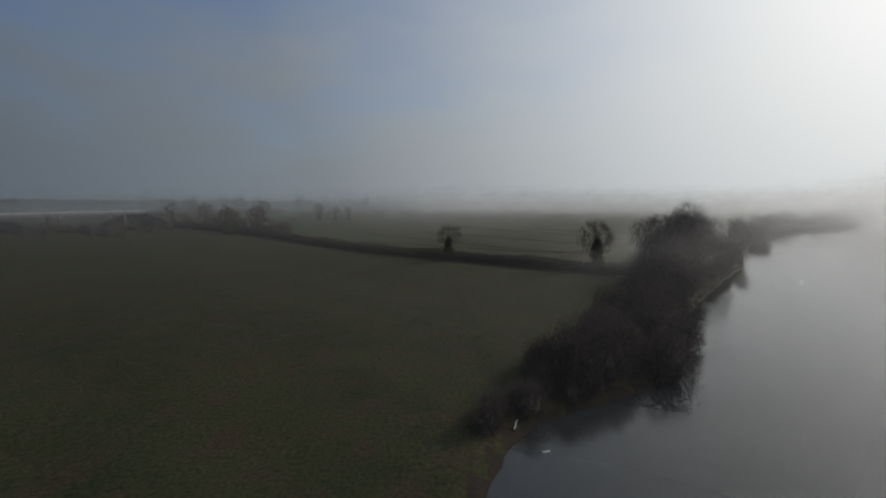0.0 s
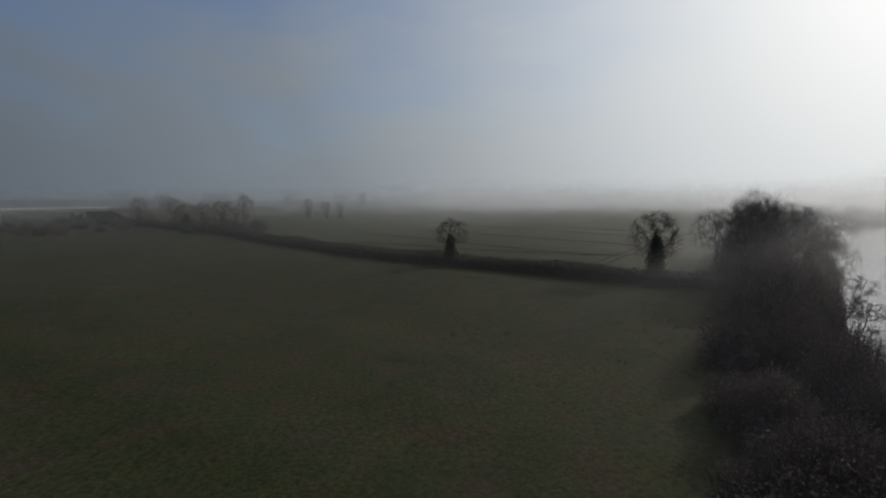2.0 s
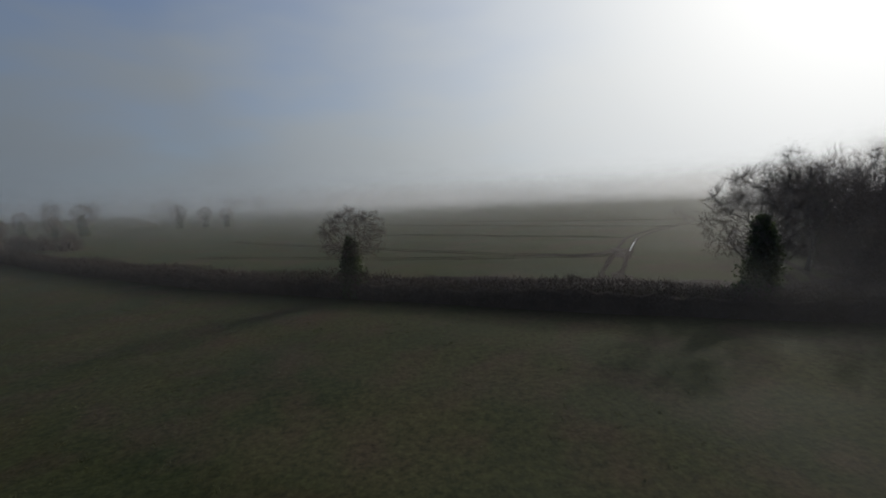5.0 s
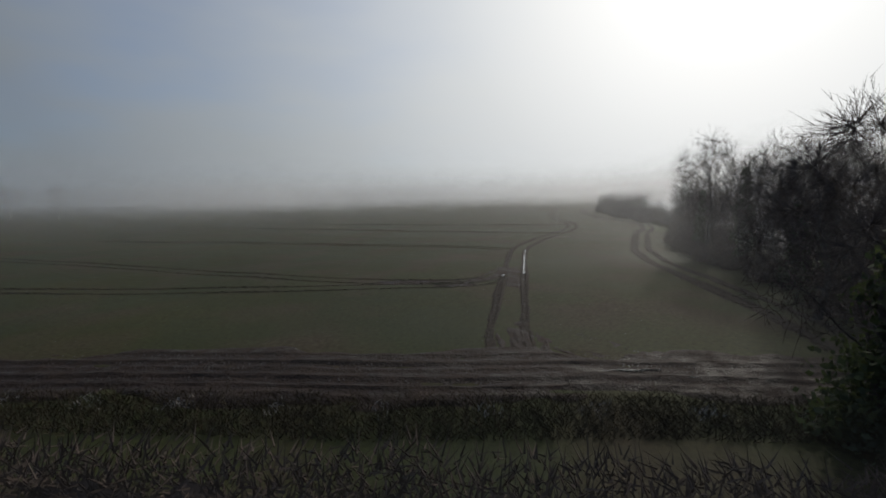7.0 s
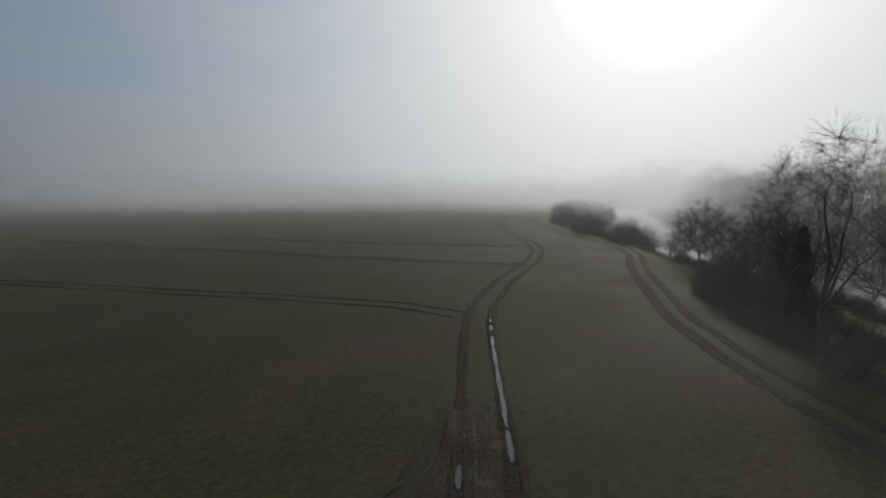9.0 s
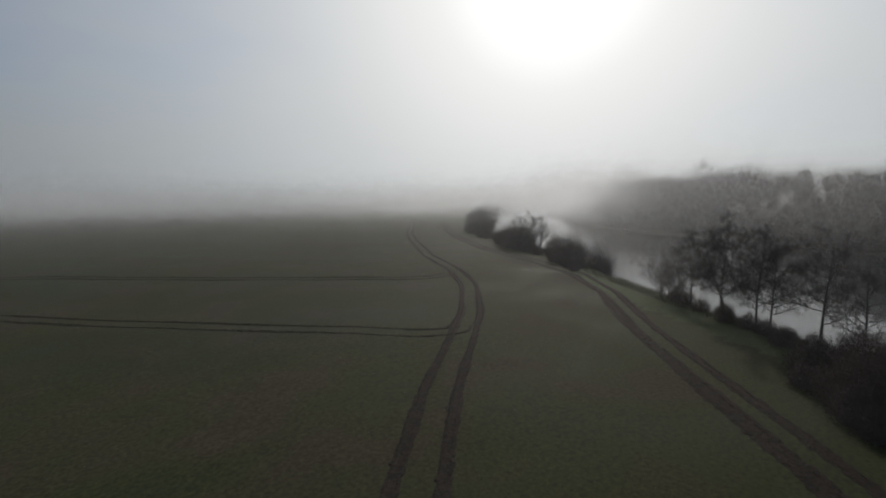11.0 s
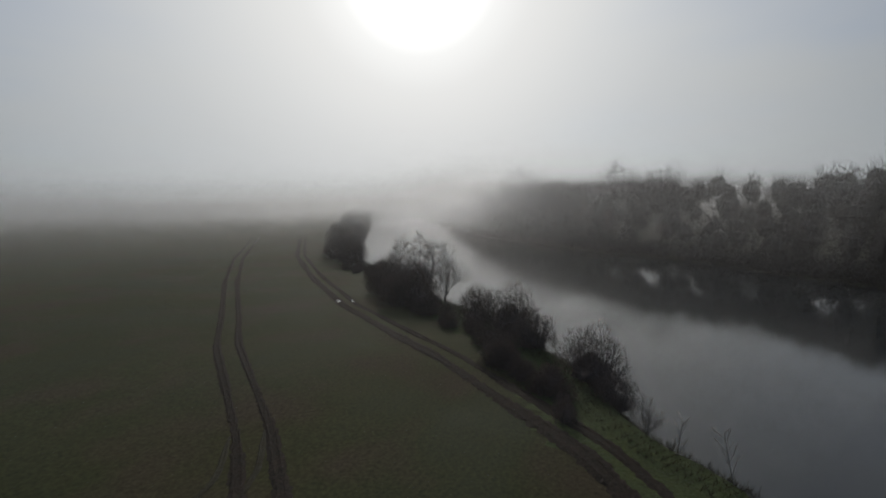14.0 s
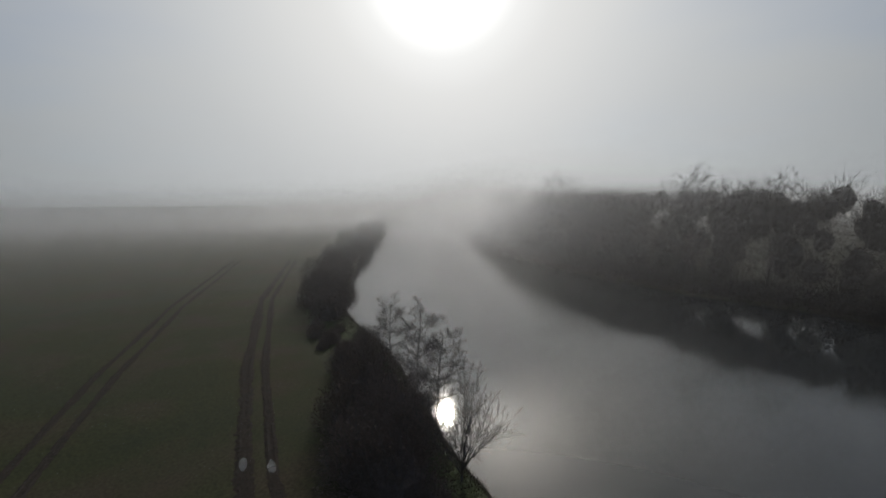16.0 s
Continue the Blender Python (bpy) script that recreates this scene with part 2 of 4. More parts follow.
def cones(P0, P1, R):
    """Thin three-sided twigs from P0 to a point at P1."""
    P0, P1, R = np.asarray(P0, float), np.asarray(P1, float), np.asarray(R, float)
    n = len(P0)
    d = P1 - P0
    d /= np.linalg.norm(d, axis=1)[:, None] + 1e-9
    ref = np.where(np.abs(d[:, 2:3]) < 0.8, [[0, 0, 1.0]], [[1.0, 0, 0]])
    u = np.cross(d, ref); u /= np.linalg.norm(u, axis=1)[:, None] + 1e-9
    v = np.cross(d, u)
    V = np.empty((n, 4, 3))
    for i, a in enumerate((0, 2.094, 4.189)):
        V[:, i] = P0 + R[:, None] * (u * np.cos(a) + v * np.sin(a))
    V[:, 3] = P1
    k = np.arange(n)[:, None] * 4
    Fc = np.concatenate([k + [0, 1, 3], k + [1, 2, 3], k + [2, 0, 3]])
    return V.reshape(-1, 3), Fc


def tubes(lines, sides=5):
    """Tapered tubes along lines of (points, radii)."""
    V, Fc = [], []
    for pts, rad in lines:
        pts = np.asarray(pts, float)
        m = len(pts)
        base = len(V)
        for i in range(m):
            d = pts[min(i + 1, m - 1)] - pts[max(i - 1, 0)]
            d = d / (np.linalg.norm(d) + 1e-9)
            ref = np.array([0, 0, 1.0]) if abs(d[2]) < 0.9 else np.array([1.0, 0, 0])
            u = np.cross(d, ref); u /= np.linalg.norm(u)
            v = np.cross(d, u)
            for s in range(sides):
                a = 2 * math.pi * s / sides
                V.append(pts[i] + rad[i] * (u * math.cos(a) + v * math.sin(a)))
        for i in range(m - 1):
            for s in range(sides):
                a, b = base + i * sides + s, base + i * sides + (s + 1) % sides
                Fc.append((a, b, b + sides)); Fc.append((a, b + sides, a + sides))
    return np.array(V), np.array(Fc)


def leaves(C, size, rng):
    """Small diamond leaves at points C."""
    n = len(C)
    a = rng.normal(size=(n, 3)); a /= np.linalg.norm(a, axis=1)[:, None]
    b = np.cross(a, rng.normal(size=(n, 3))); b /= np.linalg.norm(b, axis=1)[:, None] + 1e-9
    s = (size * rng.uniform(0.6, 1.4, n))[:, None]
    V = np.stack([C - a * s, C + b * s * 0.6, C + a * s, C - b * s * 0.6], 1).reshape(-1, 3)
    k = np.arange(n)[:, None] * 4
    return V, np.concatenate([k + [0, 1, 2], k + [0, 2, 3]])


# ---- trees ----
def grow(rng, stems, spec):
    """Limbs and twigs of a bare tree. stems: (base, direction, length, radius) of the first shoots.
    spec: per level (children, from, spread in degrees, length ratio, up-bend, wander)."""
    limbs, T0, T1, TR = [], [], [], []
    stack = [(np.array(p, float), np.array(d, float), l, r, 0) for p, d, l, r in stems]
    last = len(spec)
    while stack:
        p, d, l, r, lev = stack.pop()
        d = d / np.linalg.norm(d)
        if lev >= last:
            T0.append(p); T1.append(p + d * l); TR.append(r)
            continue
        kids, start, spread, ratio, bend, wander = spec[lev]
        n = 6 if lev == 0 else 4 if lev == 1 else 3
        pts, rad = [p], [r]
        q, e = p.copy(), d.copy()
        for i in range(n):
            e = e + rng.normal(size=3) * wander + np.array([0, 0, bend])
            e /= np.linalg.norm(e)
            q = q + e * l / n
            pts.append(q); rad.append(max(r * (1 - 0.75 * (i + 1) / n), 0.006))
        limbs.append((pts, rad, lev))
        phase = rng.uniform(0, 6.28)
        for c in range(kids):
            f = start + (1 - start) * (c + rng.uniform(0.2, 0.9)) / kids
            k = min(int(f * n), n - 1)
            g = f * n - k
            a = pts[k] * (1 - g) + pts[k + 1] * g
            t = pts[k + 1] - pts[k]; t = t / np.linalg.norm(t)
            ref = np.array([0, 0, 1.0]) if abs(t[2]) < 0.9 else np.array([1.0, 0, 0])
            u = np.cross(t, ref); u /= np.linalg.norm(u)
            v = np.cross(t, u)
            phase += 2.4 + rng.normal() * 0.4
            s = radians(spread * rng.uniform(0.65, 1.3))
            cd = t * math.cos(s) + (u * math.cos(phase) + v * math.sin(phase)) * math.sin(s)
            cl = l * ratio * rng.uniform(0.7, 1.25) * (1.15 - 0.45 * f)
            cr = (rad[k] * (1 - g) + rad[k + 1] * g) * 0.62
            stack.append((a, cd, cl, max(cr, 0.007), lev + 1))
        if lev > 0:
            stack.append((pts[-1], e, l * ratio * 0.8, max(rad[-1], 0.007), lev + 1))
    return limbs, np.array(T0), np.array(T1), np.array(TR)


def tree_parts(limbs, T0, T1, TR, twig=0.012):
    thick = [(p, r) for p, r, lev in limbs if lev <= 1]
    thin = [(p, r) for p, r, lev in limbs if lev == 2]
    fine = [(p[0], p[-1], r[0]) for p, r, lev in limbs if lev > 2]
    V1, F1 = tubes(thick, 6)
    parts = [("trunk", V1, F1, M_BARK)]
    VV, FF, off = [], [], 0
    if thin:
        V, Fc = tubes(thin, 3)
        VV.append(V); FF.append(Fc); off = len(V)
    if fine:
        V, Fc = cones([f[0] for f in fine], [f[1] for f in fine], np.maximum([f[2] for f in fine], twig))
        VV.append(V); FF.append(Fc + off); off += len(V)
    if len(T0):
        V, Fc = cones(T0, T1, np.maximum(TR, twig))
        VV.append(V); FF.append(Fc + off)
    parts.append(("crown", np.concatenate(VV), np.concatenate(FF), M_TWIG))
    return parts


def round_tree(seed, h, twig=0.014, dense=1.0, limbs=9, clear=0.3, fine=0, wide=2.0):
    rng = np.random.default_rng(seed)
    stems = [((0, 0, -0.2), (rng.normal() * .04, rng.normal() * .04, 1), h * 0.66, h * 0.028)]
    for k in range(limbs):
        a = k * 2.4 + rng.uniform(-.3, .3)
        f = k / (limbs - 1)
        out = wide - 0.75 * wide * f + rng.uniform(-.15, .15)
        stems.append(((0, 0, h * (clear + 0.2 * f)), (math.cos(a) * out, math.sin(a) * out, 1), h * (0.37 + 0.05 * f) * rng.uniform(0.85, 1.1), h * 0.0115))
    spec = [(max(3, int(5 * dense)) + fine, 0.3, 48, 0.46, 0.02, 0.09), (5, 0.2, 50, 0.5, 0.01, 0.14), (4 + fine, 0.2, 48, 0.52, 0.0, 0.18), (2 + fine, 0.2, 42, 0.52, 0.0, 0.2)]
    return tree_parts(*grow(rng, stems, spec), twig)


def dome_tree(seed, h, rx, rz, cz, clear, n=1100, girth=0.024, twig=0.016, low=-0.75, shell=0.3):
    """A bare tree whose limbs fork again and again until their twigs fill a rounded crown."""
    rng = np.random.default_rng(seed)
    g = rng.normal(size=(n * 2, 3)); g /= np.linalg.norm(g, axis=1)[:, None]
    a = np.arctan2(g[:, 1], g[:, 0])
    lump = 1 + 0.09 * np.sin(a * 3 + seed) + 0.07 * np.sin(a * 5 + g[:, 2] * 6 + 2 * seed)
    P = g * (rng.uniform(shell, 1, len(g)) ** 0.55 * lump)[:, None]
    P = P[P[:, 2] > low][:n] * [rx, rx, rz] + [0, 0, cz]
    limbs, T0, T1 = [], [], []

    def fork(q, way, pts, r, lev):
        if len(pts) <= 3 or lev > 7:
            for p in pts:
                T0.append(q); T1.append(p)
                d = p - q
                for f in rng.uniform(0.3, 0.95, 3):
                    e = d / (np.linalg.norm(d) + 1e-9) + rng.normal(size=3) * 0.55
                    T0.append(q + d * f); T1.append(q + d * f + e * rng.uniform(0.16, 0.42) * (0.5 + h * 0.05))
            return
        k = 4 if lev == 0 else 3 if lev == 1 else 2
        D = pts - q
        D = D / (np.linalg.norm(D, axis=1)[:, None] + 1e-9)
        seeds = [int(rng.integers(len(pts)))]
        while len(seeds) < k:
            seeds.append(int(np.argmin(np.max(D @ D[seeds].T, axis=1) + rng.uniform(0, 0.1, len(D)))))
        own = np.argmax(D @ D[seeds].T, axis=1)
        for c in range(k):
            mine = pts[own == c]
            if len(mine) == 0:
                continue
            m = mine.mean(0)
            d = m - q
            l = np.linalg.norm(d) * (0.42 if lev < 3 else 0.5)
            e = d / (np.linalg.norm(d) + 1e-9) + way * 0.30 + rng.normal(size=3) * 0.10
            e /= np.linalg.norm(e)
            end = q + e * l
            bend = q + (e * 0.75 + way * 0.25) * l * 0.5 + rng.normal(size=3) * 0.035 * l
            rr = max(r * (len(mine) / len(pts)) ** 0.42, 0.008)
            limbs.append(([q, bend, end], [rr, rr * 0.88, rr * 0.75], 1 if lev < 3 else 2))
            fork(end, e, mine, rr * 0.75, lev + 1)

    top = np.array([rng.normal() * 0.02 * h, rng.normal() * 0.02 * h, clear])
    r0 = girth * h
    limbs.append(([np.array([0, 0, -0.3]), top * 0.12, top * 0.55 + rng.normal(size=3) * [0.05, 0.05, 0], top], [r0 * 1.35, r0, r0 * 0.85, r0 * 0.8], 0))
    fork(top, np.array([0, 0, 1.0]), P, r0 * 0.62, 0)
    return tree_parts(limbs, np.array(T0), np.array(T1), np.full(len(T0), twig), twig)


def tall_tree(seed, h, twig=0.010):
    rng = np.random.default_rng(seed)
    stems = []
    for k in range(3):
        a = k * 2.1 + rng.uniform(-.5, .5)
        stems.append(((math.cos(a) * .2, math.sin(a) * .2, -0.2), (math.cos(a) * .22, math.sin(a) * .22, 1), h * rng.uniform(0.75, 0.9), h * 0.0115))
    spec = [(10, 0.3, 32, 0.37, 0.02, 0.04), (6, 0.2, 32, 0.5, 0.05, 0.08), (5, 0.2, 32, 0.52, 0.04, 0.10), (3, 0.2, 32, 0.55, 0.03, 0.12)]
    return tree_parts(*grow(rng, stems, spec), twig)


def alder(seed, h, twig=0.016, lean=0.0):
    """A leader with layers of level side branches."""
    rng = np.random.default_rng(seed)
    stems = [((0, 0, -0.2), (lean, 0.05, 1), h, h * 0.013)]
    spec = [(27, 0.22, 74, 0.27, 0.01, 0.04), (6, 0.2, 42, 0.42, 0.03, 0.12), (7, 0.15, 46, 0.55, 0.04, 0.18), (2, 0.3, 40, 0.5, 0.03, 0.2)]
    return tree_parts(*grow(rng, stems, spec), twig)


def fan_tree(seed, h, twig=0.009):
    """Many stems that fan out from the foot."""
    rng = np.random.default_rng(seed)
    stems = []
    for k in range(15):
        a = k * 2.4 + rng.uniform(-.3, .3)
        s = 0.12 + 0.85 * (k / 14) ** 0.8
        stems.append(((0, 0, 0.3 + rng.uniform(0, .9)), (math.cos(a) * s, math.sin(a) * s, 1), h * rng.uniform(0.6, 0.8) * (1.05 - 0.2 * s), h * 0.0055))
    stems.append(((0, 0, -.2), (0, 0, 1), h * 0.75, h * 0.014))
    spec = [(7, 0.25, 30, 0.42, 0.03, 0.06), (4, 0.2, 32, 0.5, 0.04, 0.1), (3, 0.2, 30, 0.55, 0.04, 0.12)]
    return tree_parts(*grow(rng, stems, spec), twig)


def shrub(seed, h, w, n=230, twig=0.018, spray=0.095):
    """A dense dome of stems and fine twigs."""
    rng = np.random.default_rng(seed)
    lines = []
    for k in range(26):
        a = rng.uniform(0, 6.28); r = rng.uniform(0, 1) ** 0.5
        foot = np.array([math.cos(a), math.sin(a), 0]) * r * w * 0.25
        tip = np.array([math.cos(a) * w * 0.45 * r, math.sin(a) * w * 0.45 * r, h * math.sqrt(max(0.05, 1 - 0.8 * r * r)) * rng.uniform(0.8, 0.98)])
        mid = (foot + tip) / 2 + rng.normal(size=3) * 0.04 * w + np.array([0, 0, h * 0.06])
        lines.append(([foot - [0, 0, .2], mid, tip], [0.05, 0.03, 0.012]))
    V1, F1 = tubes(lines, 4)
    def shell(m, lo):
        g = rng.normal(size=(m, 3)); g[:, 2] = np.abs(g[:, 2]); g /= np.linalg.norm(g, axis=1)[:, None]
        lump = 1 + 0.12 * np.sin(g[:, 0] * 5 + seed) * np.sin(g[:, 1] * 5 + 2 * seed) + 0.08 * np.sin(g[:, 0] * 11 + g[:, 2] * 9)
        return g, g * (rng.uniform(lo, 1, m) ** 0.6 * lump * 0.9)[:, None] * np.array([w / 2, w / 2, h])
    # thick inner growth
    na, nb = 16, 6
    C = []
    for j in range(nb + 1):
        el = math.pi / 2 * j / nb
        for i in range(na):
            a = 2 * math.pi * i / na
            gx, gy, gz = math.cos(a) * math.cos(el), math.sin(a) * math.cos(el), math.sin(el)
            k = (1 + 0.12 * math.sin(gx * 5 + seed) * math.sin(gy * 5 + 2 * seed) + 0.08 * math.sin(gx * 11 + gz * 9)) * rng.uniform(0.38, 0.56)
            C.append((gx * k * w / 2, gy * k * w / 2, gz * k * h - 0.15))
    CF = [(j * na + i, j * na + (i + 1) % na, (j + 1) * na + (i + 1) % na, (j + 1) * na + i) for j in range(nb) for i in range(na)]
    m = n * 8
    g, P0 = shell(m, 0.40)
    d = g + rng.normal(size=P0.shape) * 0.6 + np.array([0, 0, 0.35])
    d /= np.linalg.norm(d, axis=1)[:, None]
    P1 = P0 + d * (rng.uniform(0.4, 1.35, m) * (0.20 + 0.07 * h))[:, None]
    V2, F2 = cones(P0, P1, np.full(m, twig * 0.75))
    k2 = rng.integers(0, m, n * 5)
    Q = P0[k2] + (P1[k2] - P0[k2]) * rng.uniform(0.1, 0.95, len(k2))[:, None] + rng.normal(size=(len(k2), 3)) * 0.10
    g, R = shell(n * 6, 0.45)
    V3, F3 = leaves(np.concatenate([Q, R]), spray * 0.62, rng)
    V2, F2 = np.concatenate([V2, V3]), np.concatenate([F2, F3 + len(V2)])
    return [("stem_clump", V1, F1, M_BARK), ("inner_growth", C, CF, M_BUSH), ("twig_canopy", V2, F2, M_BUSH)]


def ivy_part(seed, h, w, n=3800, size=0.10, lean=(0, 0)):
    """Leaves in clumps round a trunk."""
    rng = np.random.default_rng(seed)
    cl = rng.uniform(0, 1, 60) ** 1.35
    a = rng.uniform(0, 6.28, 60)
    z = h * cl
    wide = w * (0.35 + 0.65 * cl ** 0.7) * np.clip(1.05 - cl, 0.02, 1) ** 0.85 * 1.25 * rng.uniform(0.4, 1.25, 60)
    C = np.stack([np.cos(a) * wide * 0.42 + lean[0] * cl, np.sin(a) * wide * 0.42 + lean[1] * cl, z], 1)
    k = rng.integers(0, 60, n)
    P = C[k] + rng.normal(size=(n, 3)) * np.array([0.30, 0.30, 0.42]) * w * 0.36 * (1.0 - 0.55 * cl[k])[:, None]
    P[:, 2] = np.abs(P[:, 2] - 0.1) + 0.1
    V, Fc = leaves(P, size, rng)
    return ("ivy", V, Fc, M_IVY)


def place(name, parts, x, y, label, category, group="", rz=0.0, s=1.0, dz=0.0):
    ob = thing(name, x, y, hz(x, y) + dz, label, category, group)
    for pn, V, Fc, mat in parts:
        mesh_ob(pn, V, Fc, mat, ob)
    ob.rotation_euler[2] = rz
    ob.scale = (s, s, s)
    return ob


def again(ob, x, y, rz=0.0, s=1.0, label="", sz=None, dz=0.0):
    c = copy_thing(ob, pose(x, y, hz(x, y) + dz, 0, 0, math.degrees(rz)))
    c.scale = (s, s, sz or s)
    if label:
        c["label"] = label
    return c


# ---- ground ----
def build_ground():
    def axis(lo, hi, step, far):
        a = list(np.arange(lo, hi + 0.01, step))
        g = step
        lo2, hi2 = [], []
        p = hi
        while p < far:
            g *= 1.35; p += g; hi2.append(p)
        g = step; p = lo
        while p > -far:
            g *= 1.35; p -= g; lo2.append(p)
        return np.array(lo2[::-1] + a + hi2)
    xs, ys = axis(-70, 215, 1.25, 4200), axis(-10, 260, 1.25, 4200)
    X, Y = np.meshgrid(xs, ys)
    P = np.stack([X.ravel(), Y.ravel()], 1)
    Z = height(P)
    rng = np.random.default_rng(5)
    Z = Z + rng.normal(size=len(Z)) * 0.010
    nx, ny = len(xs), len(ys)
    i = np.arange(ny - 1)[:, None] * nx + np.arange(nx - 1)[None]
    Fc = np.stack([i, i + 1, i + nx + 1, i + nx], -1).reshape(-1, 4)
    V = np.stack([P[:, 0], P[:, 1], Z], 1)
    ob = mesh_ob("ground", V, Fc, M_GRASS)
    ob.data.materials.append(M_CROP)
    ob.data.materials.append(M_BANKGRASS)
    ob.data.materials.append(M_MUD)
    C = V[Fc].mean(1)
    dh, dl, dr = side_distance(C[:, :2], HEDGE), side_distance(C[:, :2], LB), -side_distance(C[:, :2], RB)
    mi = np.where(dh > 0, 1, 0)
    mi = np.where((dl > 0.6) & (dl < 7) & (dh > 0), 2, mi)
    mi = np.where((dl < 0.6) & (dl > -400), 3, mi)
    mi = np.where((dr > 0), 0, mi)
    ob.data.polygons.foreach_set("material_index", mi.astype(np.int32))
    ob.data.polygons.foreach_set("use_smooth", np.ones(len(Fc), bool))
    return tagged(ob, "damp dull-green pasture and winter crop with worn earthy patches", "ground", kind="structure")


build_ground()

# ---- river ----
def build_water():
    A = np.array(LB, float); B = np.array(RB, float)
    def resample(L0, n):
        s = np.concatenate([[0], np.cumsum(np.hypot(*np.diff(L0, axis=0).T))])
        t = np.linspace(0, 1, n) ** 1.6 * s[-1]
        return np.stack([np.interp(t, s, L0[:, 0]), np.interp(t, s, L0[:, 1])], 1)
    n = 80
    a, b = resample(A, n), resample(B, n)
    d = (b - a); d /= np.linalg.norm(d, axis=1)[:, None]
    a, b = a - d * 3.0, b + d * 3.0
    V = np.concatenate([np.c_[a, np.full(n, WATER)], np.c_[b, np.full(n, WATER)]])
    i = np.arange(n - 1)
    Fc = np.stack([i, n + i, n + i + 1, i + 1], 1)
    return tagged(mesh_ob("water", V, Fc, M_WATER), "wide calm grey river mirroring the misty sky", "river", kind="structure")


build_water()


# ---- hedge ----
def along(line, step):
    A = np.array(line, float)
    s = np.concatenate([[0], np.cumsum(np.hypot(*np.diff(A, axis=0).T))])
    t = np.arange(0, s[-1], step)
    P = np.stack([np.interp(t, s, A[:, 0]), np.interp(t, s, A[:, 1])], 1)
    D = np.gradient(P, axis=0)
    D /= np.linalg.norm(D, axis=1)[:, None]
    return P, D


def build_hedge():
    ob = thing("hedge", 2, 101, 0, "long clipped leafless brown field hedge beside a muddy track", "hedge")
    rng = np.random.default_rng(11)
    P, D = along(HEDGE, 0.7)
    Nn = np.stack([-D[:, 1], D[:, 0]], 1)
    H = height(P)
    hh = 2.25 + 0.22 * np.sin(np.arange(len(P)) * 0.21) + rng.normal(size=len(P)) * 0.10
    prof = [(-0.72, 0.0), (-0.80, 0.55), (-0.62, 0.93), (0.0, 1.0), (0.62, 0.93), (0.80, 0.55), (0.72, 0.0)]
    V = []
    for i in range(len(P)):
        for u, w in prof:
            j = 1 + rng.normal() * 0.10
            V.append((*(P[i] + Nn[i] * u * j * 0.42), H[i] - 0.1 + hh[i] * w * (0.62 + rng.normal() * 0.07)))
    m = len(prof)
    Fc = [(i * m + k, i * m + k + 1, (i + 1) * m + k + 1, (i + 1) * m + k) for i in range(len(P) - 1) for k in range(m - 1)]
    V = np.array(V) - [2, 101, 0]
    mesh_ob("inner_growth", V, Fc, M_HEDGE, ob)
    n = len(P) * 230
    k = rng.integers(0, len(P), n)
    u = np.sign(rng.normal(size=n)) * rng.uniform(0, 0.98, n) ** 0.6; w = rng.uniform(0.0, 1.0, n) ** 0.8
    P0 = np.c_[P[k] + Nn[k] * u[:, None] * 0.8 + D[k] * rng.uniform(-.4, .4, n)[:, None], H[k] + w * hh[k] * 0.95]
    d = rng.normal(size=(n, 3)) * 0.7 + np.c_[Nn[k] * u[:, None], np.full(n, 0.75)]
    d /= np.linalg.norm(d, axis=1)[:, None]
    P1 = P0 + d * rng.uniform(0.2, 0.65, n)[:, None]
    V, Fc = cones(P0 - [2, 101, 0], P1 - [2, 101, 0], np.full(n, 0.026))
    mesh_ob("twig_canopy", V, Fc, M_HEDGE, ob)


build_hedge()


# ---- wheel tracks ----
def rut_strip(line, width, name, wet=M_MUD, bank=0.06, seed=0, parent=None):
    rng = np.random.default_rng(seed)
    P, D = along(line, 0.3)
    # soften the corners
    for _ in range(6):
        P[1:-1] = (P[:-2] + 2 * P[1:-1] + P[2:]) / 4
    D = np.gradient(P, axis=0); D /= np.linalg.norm(D, axis=1)[:, None]
    Nn = np.stack([-D[:, 1], D[:, 0]], 1)
    prof = [(-1.6, -0.05), (-1.05, 0.0), (-0.72, bank), (-0.5, 0.008), (0, 0.004), (0.5, 0.008), (0.72, bank), (1.05, 0.0), (1.6, -0.05)]
    V = []
    m = len(prof)
    taper = np.minimum(1, np.minimum(np.arange(len(P)), np.arange(len(P))[::-1]) / 8 + 0.3)
    base = height(P) + 0.03
    wob = 1 + 0.09 * np.sin(np.arange(len(P)) * 0.07 + seed) + 0.05 * np.sin(np.arange(len(P)) * 0.31 + 2 * seed)
    for i in range(len(P)):
        for u, w in prof:
            V.append((*(P[i] + Nn[i] * u * width / 2 * taper[i] * wob[i] * (1 + rng.normal() * 0.10)), base[i] + w + rng.normal() * (0.018 if 0.7 < abs(u) < 1.2 else 0.010) + 0.02 * math.sin(i * 0.09 + seed) * (abs(u) > 0.6)))
    Fc = [(i * m + k + 1, i * m + k, (i + 1) * m + k, (i + 1) * m + k + 1) for i in range(len(P) - 1) for k in range(m - 1)]
    return mesh_ob(name, V, Fc, wet, parent)


def offset(line, d):
    A = np.array(line, float)
    D = np.gradient(A, axis=0); D /= np.linalg.norm(D, axis=1)[:, None]
    return (A + np.stack([-D[:, 1], D[:, 0]], 1) * d).tolist()


